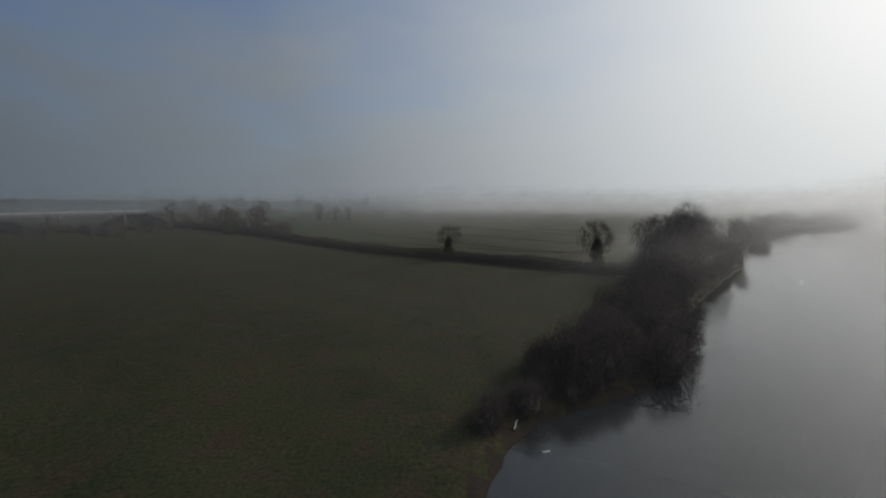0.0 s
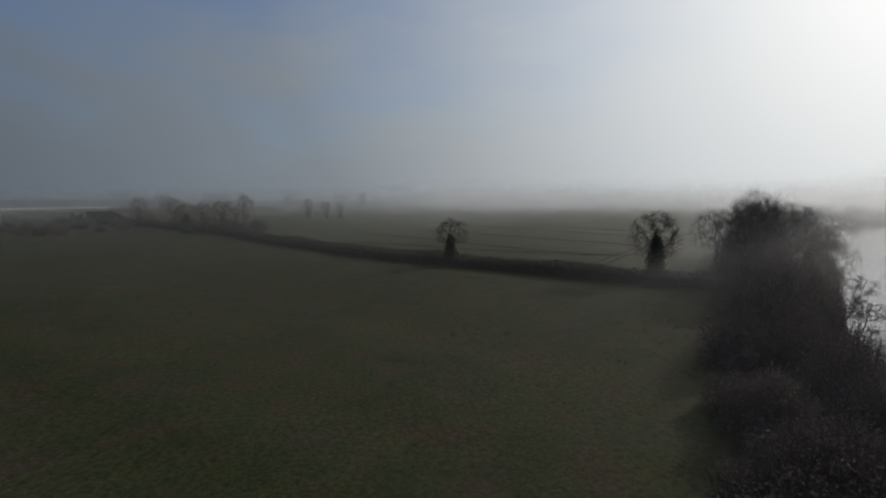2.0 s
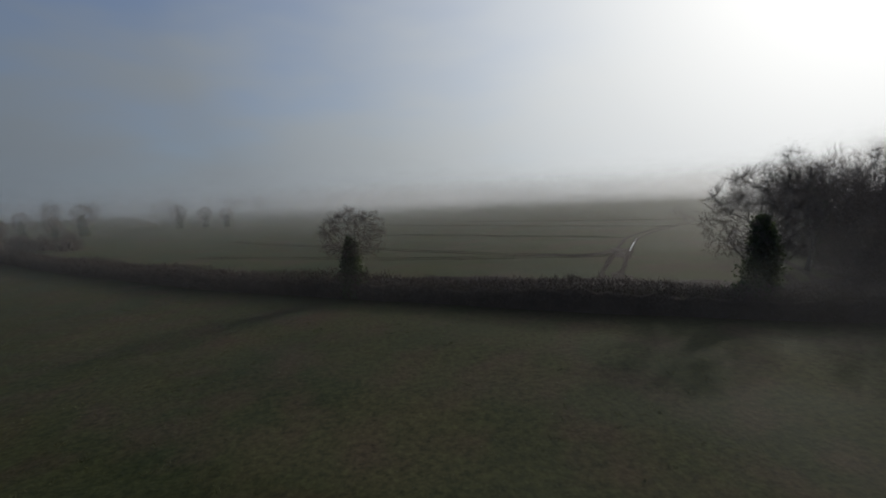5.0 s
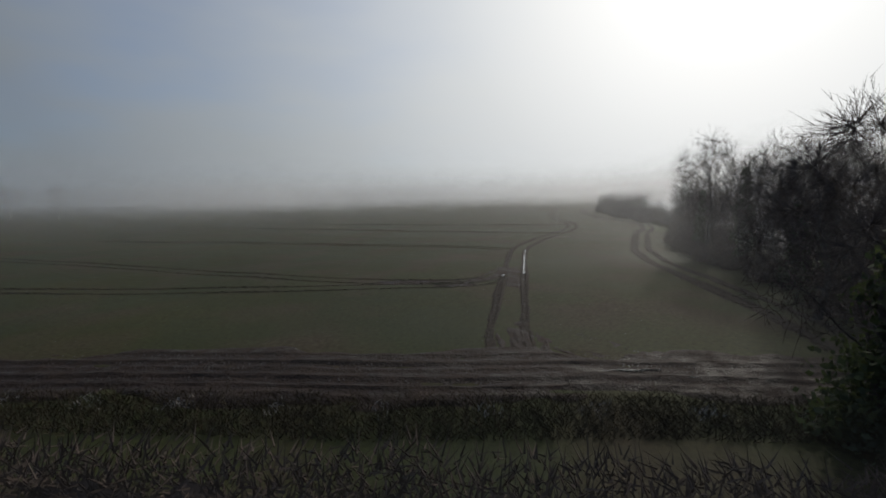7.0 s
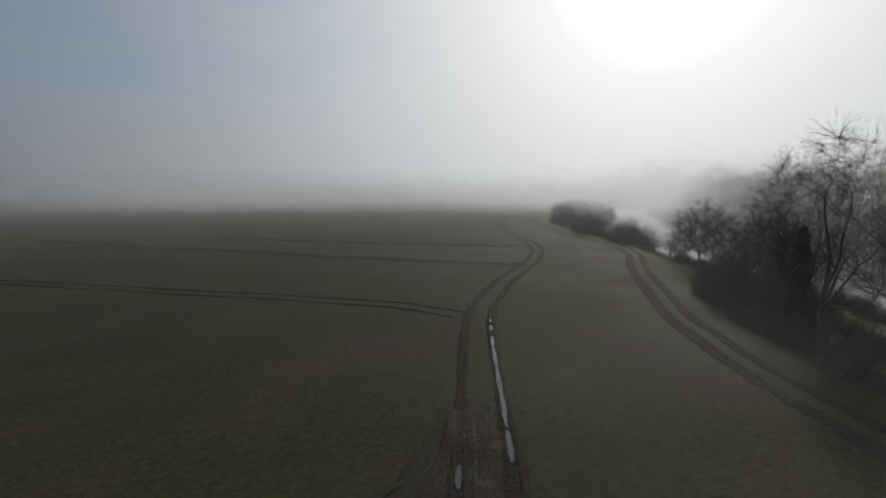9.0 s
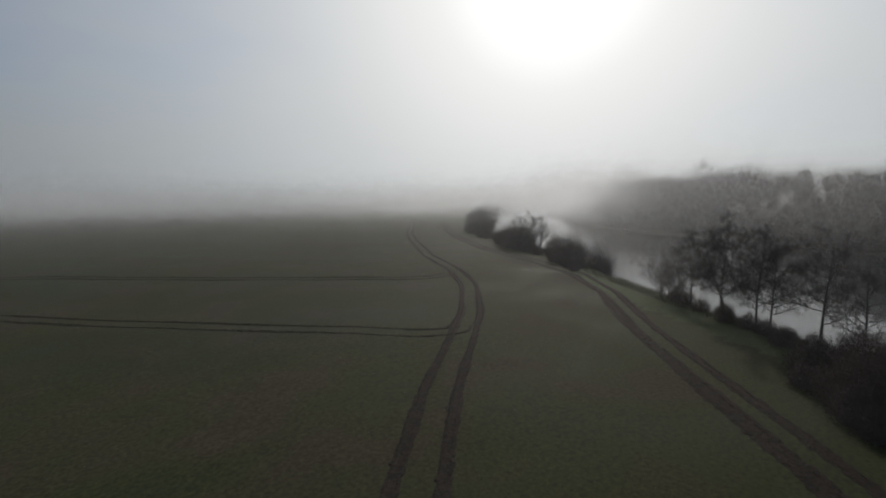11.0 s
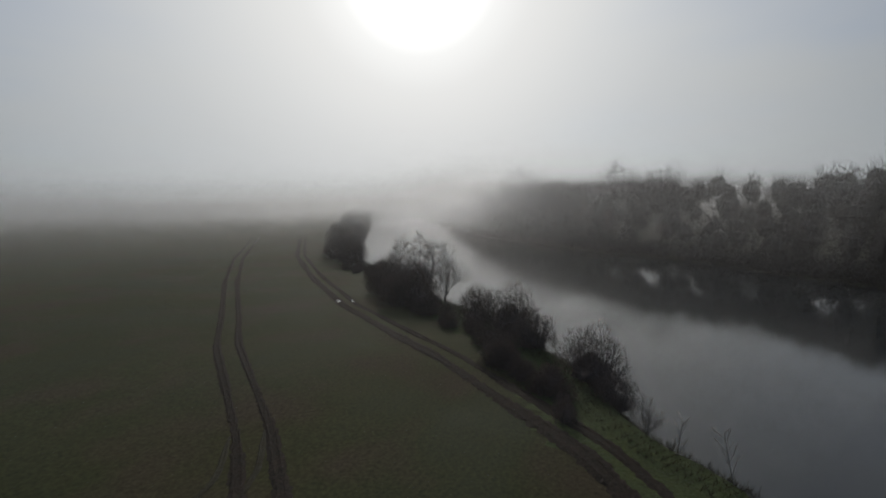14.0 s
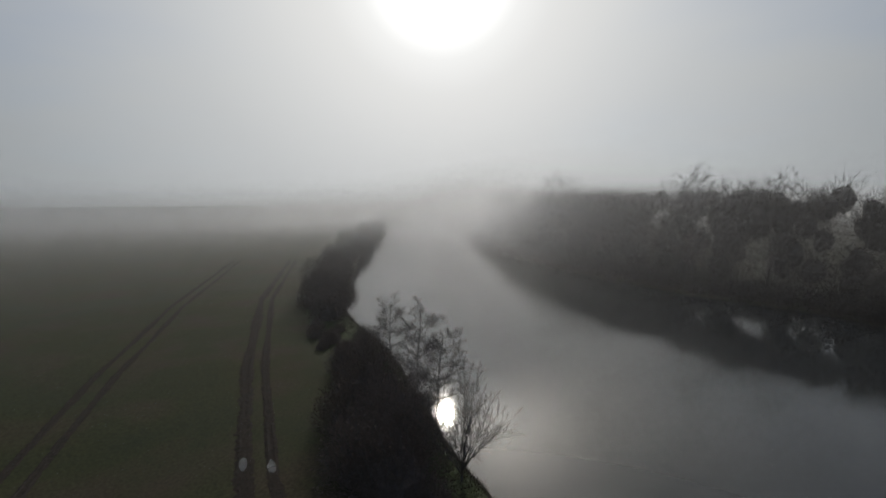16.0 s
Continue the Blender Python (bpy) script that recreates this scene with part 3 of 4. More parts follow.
TRACKS = {
    "main": ([(25.5, 100.5), (27.5, 104), (30.1, 107.6), (33.7, 112.9), (37.9, 118.9), (45, 129), (48.8, 134.2), (53, 139), (63, 147.6), (70.3, 153), (78, 159), (88, 168.6), (92.2, 174), (96.5, 180), (106.2, 196.7), (113, 206), (127, 226), (147, 252), (192, 304)], 0.50, 0.03),
    "north": ([(-30, 182), (-8, 158), (10.3, 137.7), (15.5, 132.4), (20, 127.2), (23.8, 123.4), (27.6, 119.8), (30.6, 118), (33.3, 117.6), (35.8, 118.6), (38.4, 121), (40.6, 124)], 0.30, 0.012),
    "level": ([(-26, 147), (0, 132.5), (14.1, 124.7), (18.3, 122.6), (23.7, 120.0), (28.8, 117.5), (31.7, 116.4), (34.4, 117.0), (37.2, 119.2), (39.3, 122)], 0.32, 0.012),
    "branch": ([(-10, 196), (18.2, 170.2), (37.9, 151.2), (45.7, 142.3), (48.8, 136)], 0.24, 0.01),
    "west": ([(40, 227), (61.1, 204.2), (72.8, 191.7), (84.6, 178.8), (88.6, 176.4), (93.0, 176.8), (96.8, 181)], 0.22, 0.01),
    "cross": ([(-6, 256), (24, 215), (45, 187.5), (58.1, 170.5), (62.6, 164.8), (66.4, 160.2), (68.9, 156.6), (71.6, 154.8), (74.6, 156.8)], 0.28, 0.012),
    "bank": ([(38, 91.5), (45, 101), (50, 109), (54.4, 115.8), (57.2, 119.7), (63.3, 126.8), (73.5, 135.9), (83, 144.2), (95.5, 153.4), (104.4, 162.1), (113.6, 176.6), (125, 198.3), (137.3, 216.3), (159.5, 245), (200, 288)], 1.05, 0.02),
}
for k, (line, w, bank) in TRACKS.items():
    tr = tagged(new("wheel_track"), "pair of dark muddy tractor ruts pressed into the crop", "wheel track", "farm tracks", "structure")
    fine_line, _ = along(line, 2.0)
    for s in (-0.95, 0.95):
        if k == "bank":
            w, s = (0.85, 0.8) if s > 0 else (0.6, -1.0)
        rut_strip(offset(fine_line, s), w, "rut", M_MUD if k in ("main", "bank") else M_RUT, bank, seed=len(k) * 10 + int(s > 0), parent=tr)


def lattice(n, m, kn, km, rng):
    """Smooth random relief over n by m points, its lumps kn by km points wide."""
    A = rng.normal(size=(n // kn + 2, m // km + 2))
    a, b = np.arange(n) / kn, np.arange(m) / km
    i, j = a.astype(int), b.astype(int)
    f, g = smooth(a - i, 0, 1)[:, None], smooth(b - j, 0, 1)[None]
    return (A[i][:, j] * (1 - f) + A[i + 1][:, j] * f) * (1 - g) + (A[i][:, j + 1] * (1 - f) + A[i + 1][:, j + 1] * f) * g


def mud_ribbon(line, half, mat, parent, ruts=(), seed=0, lift=0.035, rough=0.03, step=0.25, across=0.16):
    """Churned mud along a line; it sinks under the grass at its ragged edges. ruts: (offset, width, depth)."""
    rng = np.random.default_rng(seed)
    P, _ = along(line, step)
    for _ in range(14):
        P[1:-1] = (P[:-2] + 2 * P[1:-1] + P[2:]) / 4
    D = np.gradient(P, axis=0); D /= np.linalg.norm(D, axis=1)[:, None]
    Nn = np.stack([-D[:, 1], D[:, 0]], 1)
    m = int(2 * half * 1.25 / across)
    n = len(P)
    u = np.linspace(-1.25, 1.25, m)
    o = u[None] * half + 0.10 * lattice(n, m, 14, 6, rng)
    Q = P[:, None] + Nn[:, None] * o[..., None]
    Z = height(Q.reshape(-1, 2)).reshape(n, m)
    edge = np.abs(u)[None] + 0.20 * lattice(n, m, 16, m, rng) + 0.10 * lattice(n, m, 5, 5, rng)
    ends = np.minimum(np.arange(n), np.arange(n)[::-1])[:, None] * step
    dz = lift - 0.26 * smooth(edge, 0.74, 1.2) - 0.2 * (1 - smooth(ends, 0, 1.6))
    dz = dz + rough * lattice(n, m, 7, 4, rng) + 0.5 * rough * lattice(n, m, 3, 2, rng) + 0.006 * rng.normal(size=(n, m))
    for c, w, dep in ruts:
        c = c + 0.07 * lattice(n, 1, 26, 1, rng)
        r = (o - c) / w
        dz = dz - dep * np.exp(-r ** 4) + 0.6 * dep * np.exp(-(np.abs(r) - 1.5) ** 2 * 6) * (0.6 + 0.4 * lattice(n, m, 4, m, rng))
    V = np.concatenate([Q, (Z + dz)[..., None]], -1).reshape(-1, 3)
    i = np.arange(n - 1)[:, None] * m + np.arange(m - 1)[None]
    Fc = np.stack([i + 1, i, i + m, i + m + 1], -1).reshape(-1, 4)
    return mesh_ob("mud", V, Fc, mat, parent)


HEADLAND = [(-70, 165), (-24, 128), (-10, 117), (8.5, 107.4), (19.5, 101.2), (28, 97), (37, 92), (44, 92), (50, 100)]
RUTS = ((-1.75, 0.30, 0.05), (-1.0, 0.30, 0.07), (0.1, 0.32, 0.05), (0.75, 0.28, 0.06), (1.7, 0.32, 0.04))
headland = tagged(new("muddy_headland"), "churned wet brown muddy strip with tyre ruts along the hedge", "mud track", kind="structure")
mud_ribbon(HEADLAND, 2.6, M_HEADLAND, headland, RUTS, seed=21, lift=0.10, rough=0.022)
# where tractors swing off the strip and between the tracks
turning = tagged(new("churned_turning"), "bare churned mud where tractor tracks meet in the crop", "mud", kind="structure")
for k, (line, half) in enumerate((([(24, 121.5), (28.4, 118.7), (31.6, 117.2), (34.6, 117.6), (37.6, 120.4), (40, 123.6)], 1.5), ([(33.6, 112.6), (35.6, 115.8), (38.4, 119.8), (40.2, 122.6)], 1.25),
                                  ([(25.2, 97.6), (27.2, 102.4), (29.6, 106.5)], 1.4), ([(29.6, 97.2), (28.2, 100.4), (28.4, 103.6)], 0.6), ([(32.6, 95.6), (30.6, 99.4), (30.4, 102.2)], 0.55))):
    mud_ribbon(line, half, M_HEADLAND, turning, ((-0.8, 0.25, 0.05), (0.8, 0.25, 0.05)) if half > 1 else (), seed=30 + k, lift=(0.045, 0.03, 0.02, 0.0, 0.0)[k], rough=0.035)


def puddle(x, y, l, w, rz, seed):
    rng = np.random.default_rng(seed)
    n = 22
    a = np.linspace(0, 2 * math.pi, n, endpoint=False)
    r = 1 + rng.normal(size=n) * 0.09
    V = np.stack([np.cos(a) * l / 2 * r, np.sin(a) * w / 2 * r, np.zeros(n)], 1)
    V = np.concatenate([V, V * [0.96, 0.9, 1] - [0, 0, 0.05]])
    Fc = [tuple(range(n))]
    me = bpy.data.meshes.new("puddle")
    me.from_pydata(V.tolist(), [], Fc + [(i, n + i, n + (i + 1) % n, (i + 1) % n) for i in range(n)])
    me.materials.append(M_WATER)
    ob = new("puddle", me)
    ob.location = (x, y, hz(x, y) + (0.10 if 90 < y < 99 else 0.07))
    ob.rotation_euler[2] = rz
    return tagged(ob, "shallow still puddle lying in a muddy rut", "puddle", "puddles")


main_line, main_dir = along(TRACKS["main"][0], 1.0)
for i, (s, l) in enumerate(((26, 2.2), (29, 3.0), (33, 2.4), (36.5, 1.5), (39, 0.9), (41, 0.7), (23, 1.6), (21.5, 0.9))):
    p, d = main_line[int(s)], main_dir[int(s)]
    off = -0.95 if i != 7 else 0.95
    puddle(p[0] - d[1] * off, p[1] + d[0] * off, l * 1.5, 0.24, math.atan2(d[1], d[0]), 40 + i)
for i, (x, y, l, w) in enumerate(((29.3, 95.75, 3.0, 0.17), (27.5, 97.3, 1.2, 0.10), (28.6, 96.8, 1.3, 0.13), (32.0, 94.25, 1.1, 0.10), (26.3, 97.2, 0.9, .08), (29.6, 96.4, 0.8, 0.07))):
    puddle(x, y, l, w, math.atan2(-0.5, 0.86), 60 + i)
bank_line, bank_dir = along(TRACKS["bank"][0], 1.0)
kk = int(np.argmin(np.hypot(bank_line[:, 0] - 126, bank_line[:, 1] - 200)))
for i, off in enumerate((-0.95, 0.8)):
    p, d = bank_line[kk + i], bank_dir[kk]
    puddle(p[0] - d[1] * off, p[1] + d[0] * off, 1.7, 0.5, math.atan2(d[1], d[0]), 80 + i)


def build_lugs():
    """Tread marks pressed up between the tyre bars."""
    rng = np.random.default_rng(33)
    V, Fc = [], []
    strips = [(offset(main_line[2:34], o), 0.045, 1.0) for o in (-0.95, 0.95)]
    head, _ = along(HEADLAND, 1.0)
    head = head[(head[:, 0] > 4) & (head[:, 0] < 43)]
    strips += [(offset(head, o), 0.085, 1.15) for o in (-1.0, 0.1, 0.75, 1.7)]
    strips += [([(29.4, 97.6), (28.2, 100.4), (28.3, 103.2)], 0.02, 1.0), ([(32.4, 95.8), (30.6, 99.4), (30.4, 101.8)], 0.02, 1.0)]
    for line, lift, size in strips:
        P, D = along(line, 0.19)
        Hh = height(P)
        for i in range(len(P)):
            d, nn = np.array([*D[i], 0]), np.array([-D[i][1], D[i][0], 0])
            for s in (-1, 1):
                if rng.uniform() < 0.30 + 0.45 * (math.sin(i * 0.11 + 3 * lift) > 0.2):
                    continue
                c = np.array([*P[i], Hh[i] + lift + rng.normal() * 0.012]) + d * (0.08 if s > 0 else 0)
                a, b = c + nn * s * 0.02, c + nn * s * rng.uniform(0.12, 0.26) * size - d * rng.uniform(0.06, 0.16)
                w = d * 0.024
                up = np.array([0, 0, 0.014 * rng.uniform(0.4, 1.2)])
                k = len(V)
                V += [a - w, a + w, b + w, b - w, a + up, b + up]
                Fc += [(k, k + 4, k + 5, k + 3), (k + 1, k + 2, k + 5, k + 4), (k, k + 1, k + 4), (k + 3, k + 5, k + 2)]
    me = bpy.data.meshes.new("tyre_marks")
    me.from_pydata([tuple(v) for v in V], [], Fc)
    me.materials.append(M_LUG)
    return tagged(new("tyre_marks", me), "herringbone tyre prints raised in wet mud", "tyre marks", kind="stuff")


build_lugs()


# ---- grass tufts ----
def build_tufts():
    rng = np.random.default_rng(8)
    n = 5000
    P = np.stack([rng.uniform(-55, 60, n), rng.uniform(18, 125, n)], 1)
    keep = (side_distance(P, LB) > 1) & (np.abs(side_distance(P, HEDGE) - 3) > 6) & (side_distance(P, HEDGE) < 0)
    P = P[keep]
    clump = np.sin(P[:, 0] * 0.35 + np.sin(P[:, 1] * .2) * 2) * np.sin(P[:, 1] * 0.31) > -0.1
    P = P[clump]
    Z = height(P)
    k = np.repeat(np.arange(len(P)), 14)
    s = rng.uniform(0.4, 1.2, len(P))[k]
    P0 = np.c_[P[k] + rng.normal(size=(len(k), 2)) * 0.16 * s[:, None], Z[k] - 0.02]
    d = np.c_[rng.normal(size=(len(k), 2)) * 0.6, np.ones(len(k))]
    P1 = P0 + d * (rng.uniform(0.05, 0.14, len(k)) * s)[:, None]
    V, Fc = cones(P0, P1, np.full(len(k), 0.016))
    tagged(mesh_ob("grass_tufts", V, Fc, M_TUFT), "coarse ungrazed tufts scattered over the pasture", "grass", kind="stuff")


build_tufts()


def build_hedge_foot():
    """Dead weeds between the hedge and the mud, with a few pale seed heads."""
    rng = np.random.default_rng(18)
    P, D = along(HEADLAND, 0.5)
    k = (P[:, 0] > -30) & (P[:, 0] < 46)
    P, D = P[k], D[k]
    for name, n, mat, lo, hi, rad, label in (("dead_weeds", 26000, M_WEED, 0.12, 0.5, 0.014, "matted dead brown weeds along the hedge foot"), ("seed_heads", 900, M_SEED, 0.05, 0.14, 0.012, "pale fluffy seed heads on dead climbers")):
        i = rng.integers(0, len(P), n)
        nn = np.stack([-D[i][:, 1], D[i][:, 0]], 1)
        Q = P[i] + nn * (-2.2 - rng.uniform(0, 1, n) ** 0.8 * 3.0)[:, None] + D[i] * rng.uniform(-.3, .3, n)[:, None]
        z = height(Q)
        if mat is M_SEED:
            hub = rng.integers(0, 26, n)
            c = P[(hub * 7) % len(P)] + np.stack([-D[(hub * 7) % len(P)][:, 1], D[(hub * 7) % len(P)][:, 0]], 1) * (-2.9 - 0.05 * hub)[:, None]
            Q = c + rng.normal(size=(n, 2)) * [0.30, 0.22]
            z = height(Q) + rng.uniform(0.1, 0.45, n)
        d = np.c_[rng.normal(size=(n, 2)) * 0.8, np.ones(n)]
        V, Fc = cones(np.c_[Q, z - 0.02], np.c_[Q, z] + d * rng.uniform(lo, hi, n)[:, None], np.full(n, rad))
        tagged(mesh_ob(name, V, Fc, mat), label, "weeds", kind="stuff")


build_hedge_foot()

# ---- hedgerow trees ----
t_mid = place("hedgerow_tree", dome_tree(3, 8.0, 3.2, 2.7, 5.6, 2.4, n=1700, twig=0.009, low=-0.7) + [ivy_part(3, 5.3, 2.9, n=8000, size=0.13, lean=(-0.1, 0))], 1.4, 102, "bare tree with a thick ivy-clad trunk rising from the hedge", "tree", rz=0.4)
t_right = place("hedgerow_tree", dome_tree(9, 10.0, 3.9, 4.1, 6.2, 2.0, n=2500, twig=0.009) + [ivy_part(9, 6.0, 3.8, n=9000, size=0.13, lean=(-0.5, 0))], 30.7, 89.6, "rounded bare tree with dense ivy climbing its trunk", "tree", rz=1.2)
t_left = again(t_right, -63, 152, 2.6, 0.95, "bare ivy-clad tree dim in mist at the hedge end")
again(t_mid, -73.5, 153.5, 1.0, 1.1, "hazy bare tree standing at the far hedge end")

# ---- riverside trees and scrub ----
p_tall = place("riverside_tree", dome_tree(21, 14.0, 4.5, 5.6, 8.9, 2.6, n=2300, twig=0.0065, low=-0.8), 63.5, 117.5, "tall many-stemmed bare tree on the river bank", "tree", "riverside trees", 0.3)
p_tall2 = place("riverside_tree", tall_tree(22, 11.4) + [ivy_part(22, 9.5, 2.4, n=8000, size=0.14)], 61.0, 112.2, "bare riverside tree with a tall column of ivy", "tree", "riverside trees", 1.3)
p_round = place("riverside_tree", dome_tree(23, 11.6, 4.6, 4.6, 7.2, 2.4, n=1800, twig=0.009), 44, 90, "spreading bare tree at the corner of hedge and river", "tree", "riverside trees", 2.0)
p_ivy = place("riverside_tree", round_tree(24, 9.0, dense=0.8) + [ivy_part(25, 6.0, 2.6, n=6000, size=0.15)], 52.5, 103, "tree wholly smothered in dark ivy", "tree", "riverside trees", 0.0)
p_big = place("riverside_thicket", shrub(36, 9.0, 8.4, n=900, spray=0.13), 47.5, 95.0, "tall dome of dense leafless brown scrub by the hedge end", "bush", "riverside scrub", 0.5)
p_shrub = place("scrub_bush", shrub(31, 4.6, 6.0), 19, 37.5, "dense brown leafless scrub on the river bank", "bush", "riverside scrub", 0.2)
p_shrub2 = place("scrub_bush", shrub(32, 3.4, 4.6), 24.5, 45, "dense brown leafless scrub on the river bank", "bush", "riverside scrub", 1.0)
p_brush = place("scrub_bush", shrub(33, 2.6, 3.6, n=130, spray=0.10), 22.0, 43.0, "low dense brown leafless scrub", "bush", "riverside scrub", 1.0)
p_fan = place("riverside_tree", fan_tree(35, 6.8, 0.012), 132.0, 187.5, "fan-shaped bare tree branching from its foot by the water", "tree", "riverside trees", 0.8)
p_alder = place("alder_tree", alder(41, 8.6), 92.8, 141.2, "bare alder with level twiggy branches leaning over the river", "tree", "riverside alders", 0.5)
p_alder2 = place("alder_tree", alder(42, 8.4, lean=0.28), 92.3, 140.6, "bare alder leaning out over the water", "tree", "riverside alders", 2.4)

for x, y, r, s in ((66.5, 120.5, 1.9, 0.85), (57.5, 108.5, 0.6, 0.80), (54, 104, 2.2, 0.82), (60, 106, 3.9, 0.74), (71, 123.5, 2.9, 0.66), (52, 98, 5.1, 0.86), (68, 113.5, 4.4, 0.7)):
    again(p_tall, x, y, r, s)
for x, y, r, s in ((65.0, 119.6, 0.4, 0.78), (56.5, 103.0, 2.4, 0.8), (73.5, 126.8, 1.1, 0.6)):
    again(p_tall2, x, y, r, s)
for x, y, r, s in ((40, 84, 1.0, 0.95), (48.5, 88, 2.8, 0.98), (44, 97.5, 4.0, 0.9), (51, 93, 0.3, 1.0), (53, 101, 5.0, 0.85), (37.5, 78, 2.2, 0.8), (76, 126, 1.7, 0.55)):
    again(p_round, x, y, r, s)
again(p_big, 42.0, 87.5, 1.0, 0.85)
again(p_big, 72.5, 127.5, 2.0, 0.55)
again(p_big, 75.5, 130.0, 4.0, 0.5)
again(p_big, 68.6, 121.5, 3.0, 0.42)
again(p_big, 79.5, 131.0, 5.0, 0.42)
again(p_ivy, 45.5, 80.5, 3.0, 0.85)

rng = np.random.default_rng(77)
# scrub belt from the river bend to the hedge's end
for i in range(52):
    f = rng.uniform(0, 1)
    cx, cy = np.interp(f, [0, .2, .45, .75, 1], [9.5, 18, 29, 39, 46]), np.interp(f, [0, .2, .45, .75, 1], [32.6, 38.5, 53, 69, 79])
    w = rng.uniform(-6.4, 0.0) * (0.5 + 0.75 * min(1, f * 3)) - 0.6
    x, y = cx + 0.79 * w, cy - 0.61 * w
    again((p_shrub, p_shrub2)[i % 2], x, y, rng.uniform(0, 6.28), (0.85 + 0.5 * f) * rng.uniform(0.75, 1.2))
for x, y, s in ((3.2, 27.5, 0.32), (5.2, 30.5, 0.42), (7.6, 32.4, 0.6), (10.2, 33.6, 0.8), (12.8, 35.6, 0.95), (9, 35.5, 0.6), (15.5, 38.5, 1.05)):
    again(p_shrub, x, y, x, s)
# scrub and leaning trees right at the water's edge
edge_line, edge_way = along(LB[4:14], 1.0)
keep = (edge_line[:, 1] > 80) | (edge_line[:, 1] < 44)
edge_line, edge_way = edge_line[keep], edge_way[keep]
for i in range(0, len(edge_line), 2):
    (x, y), (dx, dy) = edge_line[i], edge_way[i]
    w = rng.uniform(0.9, 2.6)
    low = 0.40 if y > 98 else 0.45 if y < 68 else 0.65
    again((p_shrub, p_shrub2)[i // 2 % 2], x - dy * w, y + dx * w, rng.uniform(0, 6.28), low * rng.uniform(0.75, 1.3))
for x, y, r, k in ((51, 81, 4.4, 0.6), (58, 90.5, 1.4, 0.62), (64, 98.5, 3.3, 0.55)):
    again(p_round, x - 1.2, y + 1, r, k, "bare tree leaning over the river from the scrub")
for x, y, r, k in ((30.2, 56, 0.2, 0.6), (37, 64.5, 5.9, 0.62), (75, 112, 0.4, 0.8), (79.5, 119, 5.6, 0.85)):
    again(p_alder2, x - 0.6, y + 0.5, r, k, "bare tree tilting out over the river bank")
# scrub under the trees and along the track
for i in range(34):
    f = i / 33 + rng.uniform(-.02, .02)
    cx, cy = np.interp(f, [0, .5, 1], [50, 68, 82]), np.interp(f, [0, .5, 1], [94, 118, 132])
    w = rng.uniform(-3.5, 2.5)
    again((p_shrub, p_shrub2)[i % 2], cx + 0.82 * w, cy - 0.57 * w, rng.uniform(0, 6.28), rng.uniform(0.45, 0.85) * (0.62 if f < 0.6 else 1))
for i in range(18):
    f = i / 17
    cx, cy = np.interp(f, [0, .5, 1], [55, 67, 79]), np.interp(f, [0, .5, 1], [104, 120, 132.5])
    again(p_brush, cx - 1.6 + rng.uniform(-.8, .8), cy + 1.2 + rng.uniform(-.8, .8), rng.uniform(0, 6.28), rng.uniform(0.5, 0.9))
for i in range(15):
    f = i / 14
    x, y = np.interp(f, [0, 1], [81, 96.5]), np.interp(f, [0, 1], [129, 145.5])
    again(p_shrub2, x - 0.5 + rng.uniform(-.9, .9), y + rng.uniform(-.9, .9), rng.uniform(0, 6.28), rng.uniform(0.3, 0.5))
# trees that hang out over the river
for x, y, r, s in ((24.6, 45.0, 0.4, 0.5), (20.6, 40.2, 4.2, 0.5), (28.0, 50.2, 0.2, 0.5)):
    t = again(p_alder2, x, y, -0.6 + r * 0.15, s, "bare tree tilting out over the river bank")
# thin alders past the wood
for x, y, r, s in ((89.6, 137.8, 0.3, 0.9), (88.7, 136.8, 2.0, 0.85), (94.3, 144.3, 4.1, 0.78), (95.8, 146.6, 0.8, 0.6), (87.5, 133.5, 1.2, 0.9), (83, 127.6, 3.3, 0.85), (86, 131, 5.0, 0.75)):
    again(p_alder, x, y, r, s)
again(p_fan, 100.6, 148.6, 2.0, 0.72, "small fan-shaped bare tree on the grassy bank")
again(p_fan, 97.0, 148.2, 0.4, 0.66)
# bushes and trees down the bank
for p, x, y, r, s in ((p_shrub, 115.6, 165.0, 0.5, 1.0), (p_shrub2, 112.3, 162.8, 2.0, 0.72), (p_shrub, 123.4, 174.8, 1.4, 1.08), (p_shrub2, 120.2, 171.4, 3.0, 0.95), (p_shrub2, 126.5, 180, 1, 1.1),
                      (p_shrub, 129.0, 190.2, 2.2, 1.0), (p_shrub, 134.5, 195.0, 4.0, 1.15), (p_shrub, 138.6, 201.0, 0.3, 1.1), (p_shrub2, 129.0, 193.0, 2.0, 1.25), (p_shrub, 132.3, 192.4, 1.0, 1.1), (p_shrub2, 133.0, 198.6, 3.0, 1.1), (p_shrub2, 145, 206.5, 2.8, 0.9), (p_shrub2, 149.5, 211.5, 1.8, 0.7), (p_shrub, 142, 207.5, 5.0, .7)):
    again(p, x, y, r, s * 1.12)
for i in range(56):
    f = i / 55
    x, y = np.interp(f, [0, .35, 1], [108.5, 120, 152]), np.interp(f, [0, .35, 1], [164.5, 176.5, 220.5])
    again(p_brush, x + rng.uniform(-1.8, 1.2), y + rng.uniform(-1.2, 1.8), rng.uniform(0, 6.28), rng.uniform(0.45, 0.9), "low bramble and dead weeds on the bank", dz=-0.1)
again(p_alder, 146.2, 204.8, 0.2, 0.80, "slender bare alder at the water's edge")
again(p_alder2, 140.6, 195.2, 4.1, 1.05, "slender bare alder at the water's edge")
again(p_alder, 142.6, 198.6, 1.2, 1.0, "slender bare alder at the water's edge")
